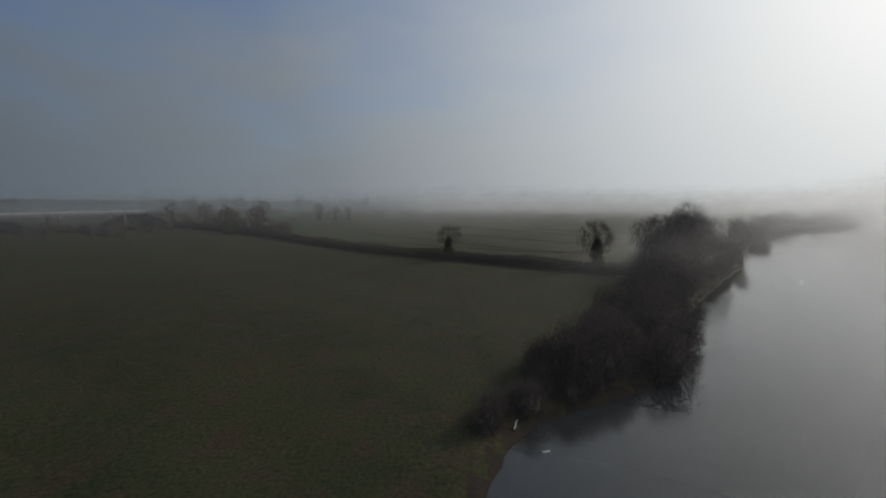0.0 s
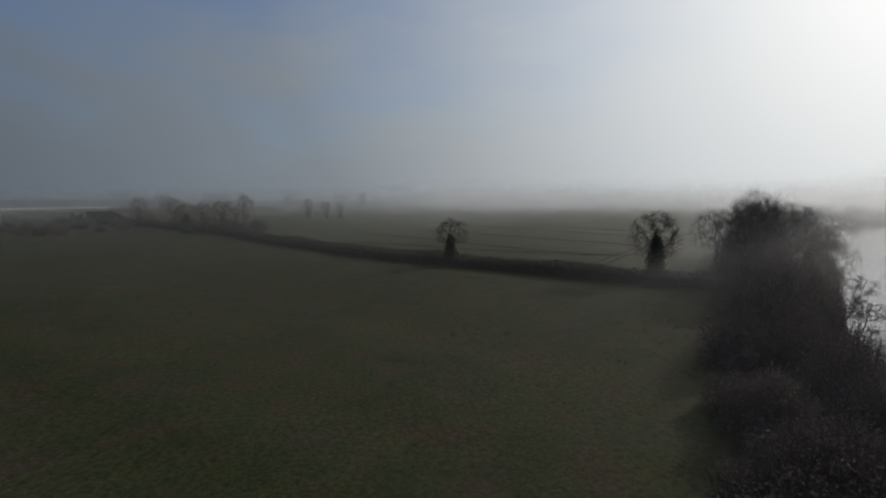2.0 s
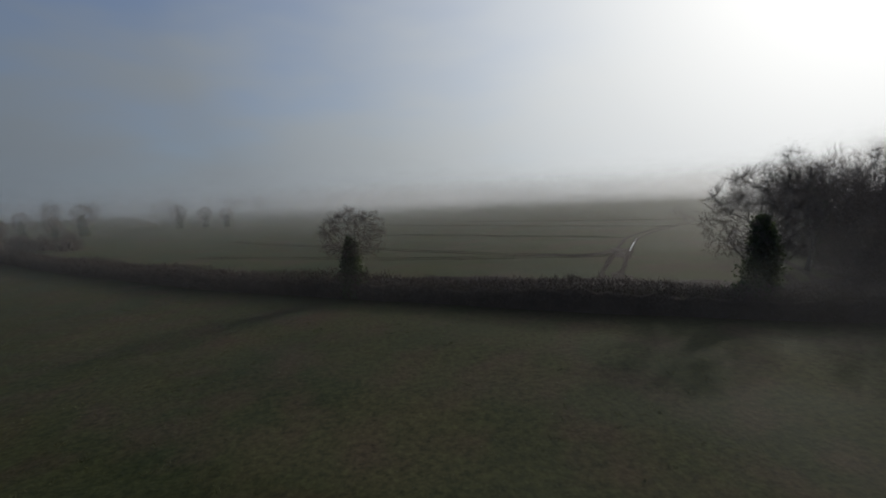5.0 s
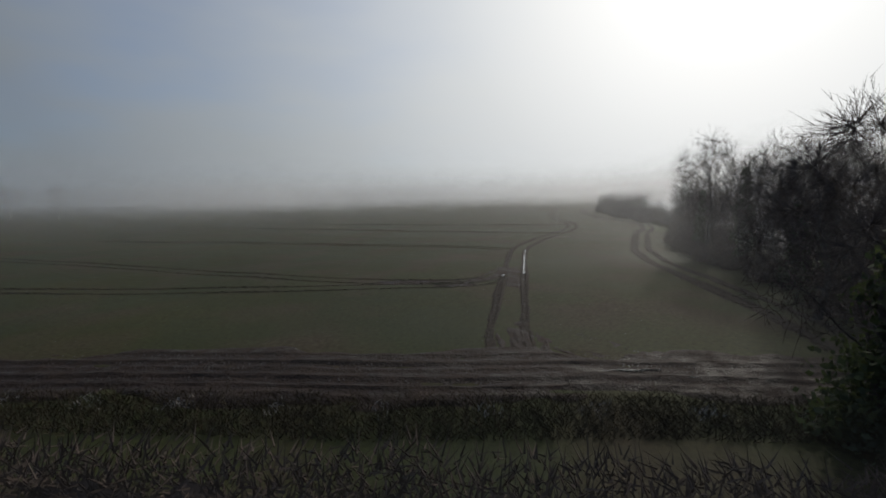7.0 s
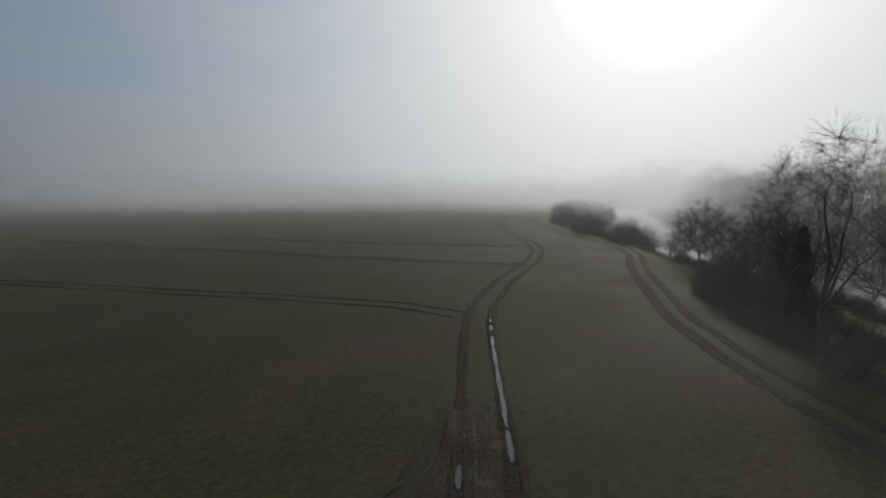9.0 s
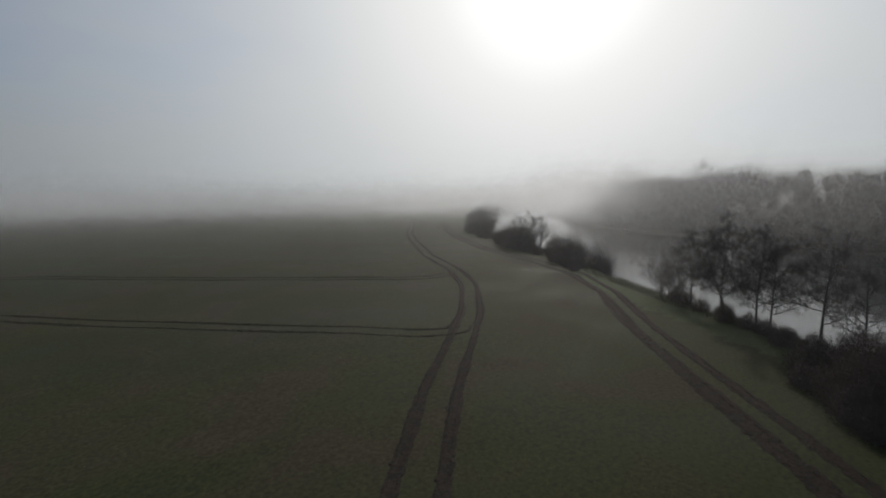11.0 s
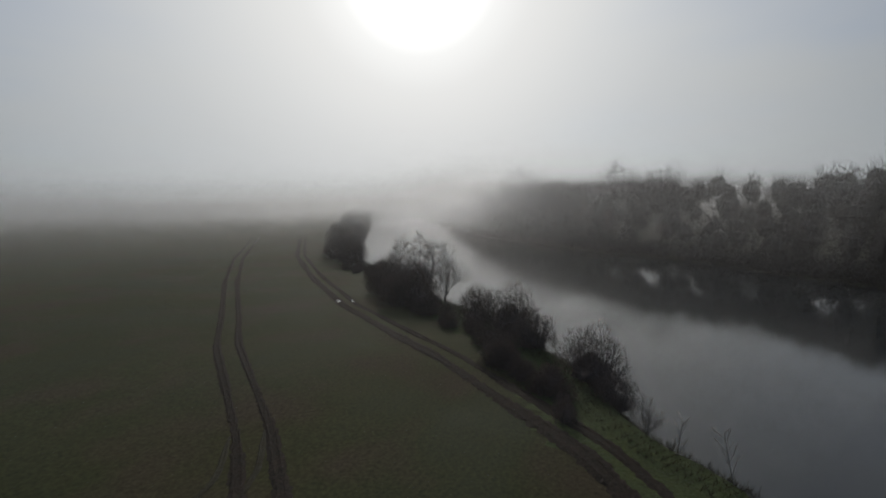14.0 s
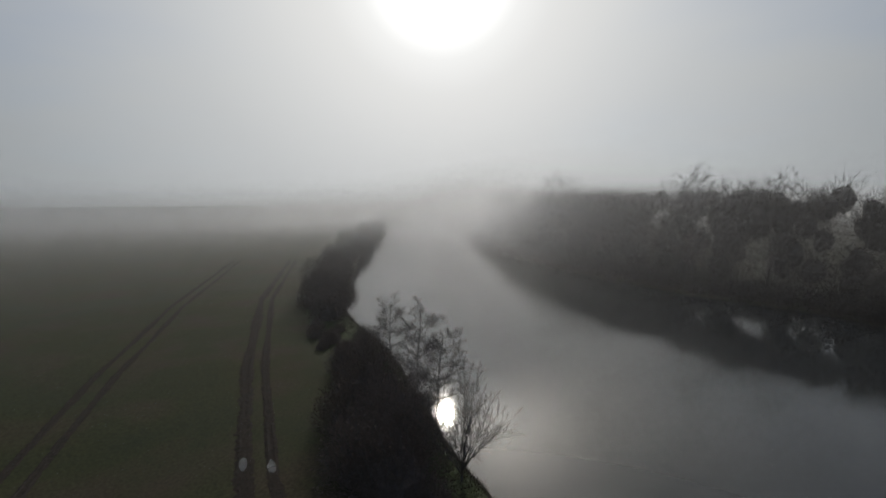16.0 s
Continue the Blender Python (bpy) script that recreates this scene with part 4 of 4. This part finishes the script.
again(p_fan, 110.0, 160.4, 1.0, 0.36, "thin leafless saplings on the grassy bank")
# the far clump on the near bank and beyond
for i in range(26):
    f = i / 25
    x, y = np.interp(f, [0, .4, 1], [157, 172, 205]), np.interp(f, [0, .4, 1], [224, 242, 270])
    w = rng.uniform(-4, 1.5)
    again((p_shrub, p_shrub2, p_round, p_shrub)[i % 4], x + .75 * w, y - .66 * w, rng.uniform(0, 6.28), rng.uniform(0.9, 1.5) if i % 4 != 2 else rng.uniform(0.55, 0.75))
for i in range(22):
    f = i / 21
    x, y = np.interp(f, [0, 1], [200, 345]), np.interp(f, [0, 1], [265, 376])
    w = rng.uniform(-5, 0.5)
    again((p_shrub, p_round, p_shrub2)[i % 3], x + .6 * w, y - .8 * w, rng.uniform(0, 6.28), rng.uniform(1.3, 1.9) if i % 3 != 1 else rng.uniform(0.6, 0.85))


# ---- saplings and sticks ----
def sapling(x, y, h, tilt, seed):
    rng = np.random.default_rng(seed)
    limbs, A, B, R = grow(rng, [((0, 0, -.1), (tilt, 0.1, 1), h, 0.035)], [(9, 0.25, 35, 0.3, 0.02, 0.06), (4, 0.2, 35, 0.5, 0.02, 0.1)])
    return place("sapling", [("trunk", *tubes([(p, r) for p, r, l in limbs if l == 0], 5), M_BARK), ("crown", *(lambda u, v: (np.concatenate([u[0], v[0]]), np.concatenate([u[1], v[1] + len(u[0])])))(tubes([(p, r) for p, r, l in limbs if l > 0], 3), cones(A, B, np.maximum(R, .01))), M_TWIG)],
                 x, y, "lone leafless sapling on the bank edge", "sapling", "bank saplings")


sapling(106.4, 155.9, 3.2, 0.05, 1)
sapling(117.6, 168.4, 3.6, 0.45, 2)
sapling(108.2, 158.6, 2.4, -0.1, 3)
sapling(109.0, 160.2, 2.2, 0.2, 4)
sapling(136.9, 191.0, 3.0, 0.2, 5)
sapling(115.8, 160.8, 2.6, 0.1, 6)


# ---- wood on the far bank ----
def build_far_wood():
    rng = np.random.default_rng(55)
    protos = []
    for s in range(4):
        (pt, V, Fc, _), (pc, V2, F2, _) = dome_tree(100 + s, 15.5, 4.6 + 0.4 * s, 5.4, 10.4, 3.0, n=520, twig=0.020, girth=0.010, low=-0.85, shell=0.15)
        protos.append((V, Fc, V2, F2))
    P, D = along(RB, 5.2)
    k = (P[:, 1] > 20) & (P[:, 0] < 700)
    P, D = P[k], D[k]
    front = []
    VV, FF, off = [], [], 0
    for i in range(len(P)):
        nn = np.array([D[i][1], -D[i][0]])
        far = P[i][0] > 420
        for row in range(1 if far or i % 2 else 2):
            q = P[i] + nn * (4 + row * 9 + rng.uniform(-3, 3)) + D[i] * rng.uniform(-3, 3)
            wave = 1 + 0.09 * math.sin(i * 0.55) + 0.09 * math.sin(i * 1.7 + row)
            s = rng.uniform(0.75, 1.2) * (0.75, 1.3)[row] * wave
            if row == 0 and not far and i % 3 == 0:
                front.append((q, s, rng.uniform(0, 6.28), i % 4))
                continue
            V, Fc, V2, F2 = protos[int(rng.integers(0, 4))]
            a = rng.uniform(0, 6.28)
            M = np.array([[math.cos(a), -math.sin(a), 0], [math.sin(a), math.cos(a), 0], [0, 0, 1]]) * s
            z = hz(*q)
            for v, f in ((V, Fc), (V2, F2)):
                VV.append(v @ M.T + [q[0], q[1], z]); FF.append(f + off); off += len(v)
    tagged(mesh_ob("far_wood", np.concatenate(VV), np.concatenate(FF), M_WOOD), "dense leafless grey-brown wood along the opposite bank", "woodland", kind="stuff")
    made = {}
    for q, s, a, k in front:
        if k not in made:
            V, Fc, V2, F2 = protos[k]
            made[k] = place("bank_tree", [("trunk", V, Fc, M_BARK), ("crown", V2, F2, M_TWIG)], q[0], q[1], "tall bare tree on the opposite river bank", "tree", "opposite bank trees", a, s)
        else:
            again(made[k], q[0], q[1], a, s)
    # undergrowth down to the water
    n = 42000
    i = rng.integers(0, len(P), n)
    nn = np.stack([D[i][:, 1], -D[i][:, 0]], 1)
    Q = P[i] + nn * (rng.uniform(0, 1, n) ** 2.0 * 24 - 1.0)[:, None] + D[i] * rng.uniform(-2.2, 2.2, n)[:, None]
    lump = 2.6 + 1.4 * np.sin(Q[:, 0] * 0.33) * np.sin(Q[:, 1] * 0.27) + 0.5 * np.sin(Q[:, 0] * 0.9 + Q[:, 1] * 1.1)
    P0 = np.c_[Q, height(Q) + rng.uniform(0, 1, n) * np.maximum(lump, 0.3) * 2.0]
    d = rng.normal(size=(n, 3)) + [0, 0, 1.0]
    d /= np.linalg.norm(d, axis=1)[:, None]
    V, Fc = cones(P0, P0 + d * rng.uniform(0.5, 1.5, n)[:, None], np.full(n, 0.07))
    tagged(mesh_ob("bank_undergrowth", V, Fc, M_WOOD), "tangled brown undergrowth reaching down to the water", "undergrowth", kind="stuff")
    # the thicket behind, crown by crown
    heads = []
    for i in range(len(P)):
        nn = np.array([D[i][1], -D[i][0]])
        for row in range(7 if P[i][0] < 300 else 3):
            q = P[i] + nn * (4.0 + row * 4.6 + rng.uniform(-2.5, 2.5)) + D[i] * rng.uniform(-3, 3)
            heads.append((*q, hz(*q) + rng.uniform(3.4, 5.4) + min(row, 4.5) * 2.5 + rng.uniform(-0.5, 1.0) * (row > 1), rng.uniform(3.0, 4.8)))
    for i in range(len(P)):
        nn = np.array([D[i][1], -D[i][0]])
        for f in (0.0, 1.75, 3.5):
            q = P[i] + nn * rng.uniform(0.6, 2.4) + D[i] * (f + rng.uniform(-.5, .5))
            heads.append((*q, WATER + rng.uniform(1.0, 2.2), rng.uniform(1.4, 2.6)))
    heads = np.array(heads)
    nh = len(heads)
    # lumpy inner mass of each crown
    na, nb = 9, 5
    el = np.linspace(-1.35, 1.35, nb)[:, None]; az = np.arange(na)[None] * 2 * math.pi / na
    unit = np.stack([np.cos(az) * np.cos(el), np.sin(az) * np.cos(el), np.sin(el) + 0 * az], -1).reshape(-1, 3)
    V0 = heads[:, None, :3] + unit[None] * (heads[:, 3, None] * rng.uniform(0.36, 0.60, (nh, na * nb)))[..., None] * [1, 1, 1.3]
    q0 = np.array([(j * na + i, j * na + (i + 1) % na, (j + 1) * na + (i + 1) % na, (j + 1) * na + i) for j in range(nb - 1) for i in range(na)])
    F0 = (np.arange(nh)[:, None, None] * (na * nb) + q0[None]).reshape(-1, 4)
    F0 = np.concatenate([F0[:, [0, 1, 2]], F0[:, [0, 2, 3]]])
    # twigs that stand out from it
    per = 240
    i = np.repeat(np.arange(nh), per)
    n = len(i)
    g = rng.normal(size=(n, 3)); g /= np.linalg.norm(g, axis=1)[:, None]
    P0 = heads[i, :3] + g * (rng.uniform(0.25, 0.85, n) * heads[i, 3])[:, None] * [1, 1, 1.35]
    d = g + rng.normal(size=(n, 3)) * 0.45 + [0, 0, 0.35]
    V1, F1 = cones(P0, P0 + d * rng.uniform(0.7, 2.2, n)[:, None], np.full(n, 0.05))
    V0 = V0.reshape(-1, 3)
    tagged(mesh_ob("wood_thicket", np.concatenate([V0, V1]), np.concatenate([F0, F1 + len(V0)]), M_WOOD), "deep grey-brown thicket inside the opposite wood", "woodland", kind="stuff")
    return made


BANK_TREES = build_far_wood()

# ---- reeds and rough grass on the near bank ----
def build_bank_growth():
    rng = np.random.default_rng(66)
    P, D = along(LB, 0.5)
    k = (P[:, 1] > 34) & (P[:, 0] < 200)
    P, D = P[k], D[k]
    n = 30000
    i = rng.integers(0, len(P), n)
    nn = np.stack([-D[i][:, 1], D[i][:, 0]], 1)
    Q = P[i] + nn * (rng.uniform(0, 1, n) ** 1.3 * 3.6 + 0.1)[:, None]
    P0 = np.c_[Q, height(Q) - 0.03]
    d = np.c_[rng.normal(size=(n, 2)) * 0.5, np.ones(n)]
    V, Fc = cones(P0, P0 + d * rng.uniform(0.15, 0.6, n)[:, None], np.full(n, 0.018))
    tagged(mesh_ob("bank_growth", V, Fc, M_WEED), "rough dead brown grass and weeds fringing the bank", "grass", kind="stuff")


build_bank_growth()


# ---- far road bridge ----
def box_mesh(name, c, size, d, mat, parent, bevel=0.06):
    """A bevelled block at c, its length along d."""
    bm = bmesh.new()
    bmesh.ops.create_cube(bm, size=1)
    bmesh.ops.scale(bm, vec=size, verts=bm.verts)
    bmesh.ops.bevel(bm, geom=bm.edges[:], offset=bevel, segments=1, affect="EDGES")
    a = math.atan2(d[1], d[0])
    bmesh.ops.transform(bm, matrix=Matrix.Translation(c) @ Matrix.Rotation(a, 4, "Z"), verts=bm.verts)
    me = bpy.data.meshes.new(name)
    bm.to_mesh(me); bm.free()
    me.materials.append(mat)
    ob = new(name, me)
    ob.parent = parent
    return ob


def build_bridge():
    ob = tagged(new("road_bridge"), "low grey concrete road viaduct on slim piers, half lost in mist", "bridge")
    a, b = np.array([-146.0, 216.0]), np.array([-176.0, 40.0])
    d = (b - a) / np.linalg.norm(b - a)
    n = np.array([-d[1], d[0]])
    L0 = np.linalg.norm(b - a)
    mid = (a + b) / 2
    box_mesh("deck", (*mid, 7.75), (L0, 9.0, 1.0), d, M_DARKCONC, ob)
    for s in (-1, 1):
        box_mesh("parapet", (*(mid + n * s * 4.3), 8.6), (L0, 0.3, 0.7), d, M_CONC, ob)
    for k in range(6):
        c = a + d * (10 + k * 30)
        for s in (-1, 1):
            z0 = hz(*(c + n * s * 2.8))
            box_mesh("pier", (*(c + n * s * 2.8), (z0 + 7.2) / 2 - 0.1), (0.8, 0.8, 7.2 - z0 + 0.2), d, M_CONC, ob)
    # earth ramp that meets the deck
    em = tagged(new("embankment"), "overgrown earth ramp carrying the road to the bridge", "embankment", kind="structure")
    V = []
    for k, t in enumerate(np.linspace(0, 1, 14)):
        p = a + d * 1.0 - d * 120 * t
        for u, z in ((-22, -0.5), (-5, 7.6), (5, 7.6), (22, -0.5)):
            V.append((*(p + n * u), hz(*(p + n * u)) - 0.4 if abs(u) > 10 else z + 0.4 * math.sin(k)))
    Fc = [(i * 4 + k, i * 4 + k + 1, i * 4 + k + 5, i * 4 + k + 4) for i in range(13) for k in range(3)] + [(0, 1, 2, 3)]
    mesh_ob("slope", V, Fc, M_GRASS, em)


build_bridge()

# ---- trees lost in the mist to the west and north ----
rng = np.random.default_rng(91)
for x, y, s in ((-100, 190, 0.9), (-112, 205, 0.8), (-126, 225, 1.0), (-90, 215, 0.85), (-140, 250, 1.1), (-118, 262, 1.15), (-126, 306, 1.2), (-110, 352, 1.3), (-96, 300, 1.0), (-160, 262, 1.1), (-185, 240, 1.0),
                (-205, 215, 1.1), (-225, 190, 1.0), (-190, 290, 1.2), (-160, 330, 1.2), (-140, 190, 0.5), (-120, 170, 0.45), (-128, 150, 0.5), (-110, 180, 0.5), (-150, 165, 0.5), (-70, 330, 1.2), (-60, 352, 1.3), (-240, 150, 1.0), (-215, 120, 1.0)):
    again(BANK_TREES[int(rng.integers(0, 4)) if len(BANK_TREES) > 3 else 0], x, y, rng.uniform(0, 6.28), s * 0.8, "bare tree standing grey in the mist beyond the field")
for i in range(26):
    x, y = -88 - i * 4.2 + rng.uniform(-2, 2), 176 + 12 * math.sin(i * .7) + rng.uniform(-5, 5) - i * 1.2
    again(p_brush, x, y, rng.uniform(0, 6.28), rng.uniform(0.9, 1.6), "misty scrub at the far edge of the pasture")
for i in range(34):
    f = i / 33
    x, y = np.interp(f, [0, .45, 1], [-62, -104, -168]) + rng.uniform(-4, 4), np.interp(f, [0, .45, 1], [172, 192, 158]) + rng.uniform(-6, 6)
    again((p_shrub, p_shrub2)[i % 2], x, y, rng.uniform(0, 6.28), rng.uniform(0.8, 1.25), "misty scrub at the far edge of the pasture")
for x, y, r, k in ((-95, 240, 0.3, 1.15), (-118, 246, 1.1, 0.95), (-72, 262, 2.0, 1.0), (-64, 268, 4.0, 0.9), (-57, 272, 3.0, 0.85), (-108, 206, 5.0, 1.0), (-92, 196, 2.2, 0.8), (-128, 214, 0.9, 1.05), (-84, 206, 1.9, 0.7)):
    again(t_right, x, y, r, k, "bare tree standing grey in the mist beyond the field")


# ---- driftwood and floating bits ----
def stick(x, y, z, l, r, rz, tilt, label):
    rng = np.random.default_rng(int(x * 10))
    pts = [np.array([0, 0, 0]), np.array([l * .35, rng.normal() * .03, l * .35 * tilt]), np.array([l * .7, rng.normal() * .05, l * .7 * tilt]), np.array([l, 0, l * tilt])]
    V, Fc = tubes([(pts, [r, r * .9, r * .75, r * .4])], 6)
    ob = mesh_ob("driftwood", V, Fc, M_DRIFT)
    ob.location = (x, y, z)
    ob.rotation_euler[2] = rz
    return tagged(ob, label, "driftwood", "river flotsam")


stick(4.6, 27.3, hz(4.6, 27.3) + 0.03, 1.1, 0.06, 1.2, 0.1, "bleached stick stranded at the muddy water's edge")
stick(6.0, 25.4, WATER + 0.01, 0.5, 0.07, 0.3, 0.0, "pale piece of wood floating on the river")
stick(3.0, 27.0, hz(3.0, 27.0) + 0.03, 0.5, 0.04, 2.0, 0.1, "bleached stick stranded at the muddy water's edge")
stick(66.0, 82.0, WATER - 0.3, 0.12, 0.05, 0.4, 9.0, "thin dark stake standing in the river")


# ---- mist ----
MIST, MIST_STEP = 0.042, 7.5
MIST_ROWS = [(0.0, 0.0), (0.08, 0.25), (0.18, 0.75), (0.3, 1.0), (0.5, 0.8), (0.7, 0.42), (0.85, 0.15), (1.0, 0.0)]


def mist_at(Q, fields):
    """How thick the mist lies at points Q, the ground there and the mist's top, which keeps below the way flown near it."""
    dist, ez = np.full(len(Q), 1e9), np.zeros(len(Q))
    for a, b in zip(PATH[:-1], PATH[1:]):
        p, d = np.array(a[1:3]), np.array(b[1:3]) - np.array(a[1:3])
        f = np.clip(((Q - p) @ d) / (d @ d), 0, 1)
        r = np.hypot(*(Q - (p + f[:, None] * d)).T)
        near = r < dist
        dist[near], ez[near] = r[near], (a[3] + (b[3] - a[3]) * f)[near]
    top = ez - 2.6 + 10 * smooth(dist, 5, 40) + 3 * smooth(dist, 30, 190)
    ground = np.maximum(height(Q), WATER)
    x, y = Q[:, 0], Q[:, 1]
    side, other = side_distance(Q, LB), side_distance(Q, RB)
    top = top + 9 * np.exp(-((other - 4) / 40) ** 2) * smooth(y, 90, 160)
    if fields:
        return 2.1 * smooth(side, 25, 110) * (0.35 + 0.65 * smooth(dist, 80, 280)), ground, top
    far = 0.8 * (1 - 0.6 * smooth(-x, 0, 80)) * np.interp(y, [20, 60, 95, 150, 200], [0.6, 0.9, 1.1, 1.0, 0.55])
    far = far + 0.5 * smooth(dist, 15, 90) * np.interp(y, [90, 130], [0.5, 1.0]) + 2.8 * smooth(dist, 100, 300) * smooth(x + 0.3 * y, 60, 200)
    far = far * (1 - 0.6 * smooth(side, 25, 110))
    # extra mist at the hedge's end and under the riverside trees imitates lens glare
    far = far + 4.2 * np.exp(-((x - 35) ** 2 + (y - 79) ** 2) / 120) + 2.6 * np.exp(-((x - 53) ** 2 + (y - 109) ** 2) / 130)
    # a bank of mist hangs along the far wood
    far = far + 2.6 * np.exp(-((other - 4) / 22) ** 2) * smooth(y, 90, 160)
    return far, ground, top


def build_mist():
    m = bpy.data.materials.new("mist_droplets")
    m.use_nodes = True
    nt = m.node_tree
    nt.nodes.clear()
    N, L = nt.nodes.new, nt.links.new
    o, mx, tr, tl = N("ShaderNodeOutputMaterial"), N("ShaderNodeMixShader"), N("ShaderNodeBsdfTransparent"), N("ShaderNodeBsdfTranslucent")
    tl.inputs[0].default_value = (0.97, 0.97, 0.97, 1)
    at = N("ShaderNodeAttribute"); at.attribute_name = "thickness"
    # droplets send most light on, spread about its way, and the rest all round
    fw, both = N("ShaderNodeBsdfRefraction"), N("ShaderNodeMixShader")
    fw.inputs["Color"].default_value = (0.97, 0.97, 0.97, 1)
    fw.inputs["Roughness"].default_value = 0.6
    fw.inputs["IOR"].default_value = 1.25
    both.inputs[0].default_value = 0.8
    L(tl.outputs[0], both.inputs[1]); L(fw.outputs[0], both.inputs[2])
    L(at.outputs["Fac"], mx.inputs[0]); L(tr.outputs[0], mx.inputs[1]); L(both.outputs[0], mx.inputs[2]); L(mx.outputs[0], o.inputs[0])
    # banks of mist: over the river and ahead, and out over the fields
    families = ((np.array([0.469, 0.883]), np.array([0.883, -0.469]), False), (np.array([-0.5, 0.866]), np.array([0.866, 0.5]), True))
    c0 = np.array([50.0, 115.0])
    rng = np.random.default_rng(17)
    VV, FF, DD, off = [], [], [], 0
    for u, w, fields in families:
        step = MIST_STEP * (2 if fields else 1)
        for k in range(int(-250 / step), int(420 / step)):
            t = np.arange(-430, 431, 8.0)
            shift = rng.uniform(-0.25, 0.25)
            Q = c0 + u * ((k + shift) * step) + w * t[:, None]
            far, ground, top = mist_at(Q, fields)
            for zf, al in MIST_ROWS:
                VV.append(np.c_[Q, ground + (top - ground) * zf]); DD.append(np.clip(MIST * al * far, 0, 0.9))
            n = len(Q)
            i = np.arange(n - 1)
            for r in range(len(MIST_ROWS) - 1):
                FF.append(np.stack([off + r * n + i, off + r * n + i + 1, off + (r + 1) * n + i + 1, off + (r + 1) * n + i], 1))
            off += n * len(MIST_ROWS)
    FF, DD = np.concatenate(FF), np.concatenate(DD)
    FF = FF[DD[FF].max(1) > 2e-4]
    ob = mesh_ob("mist", np.concatenate(VV), FF, m)
    ob.data.attributes.new("thickness", "FLOAT", "POINT").data.foreach_set("value", DD.astype(np.float32))
    tagged(ob, "pale morning mist lying over the fields and river", "mist", kind="stuff")


build_mist()
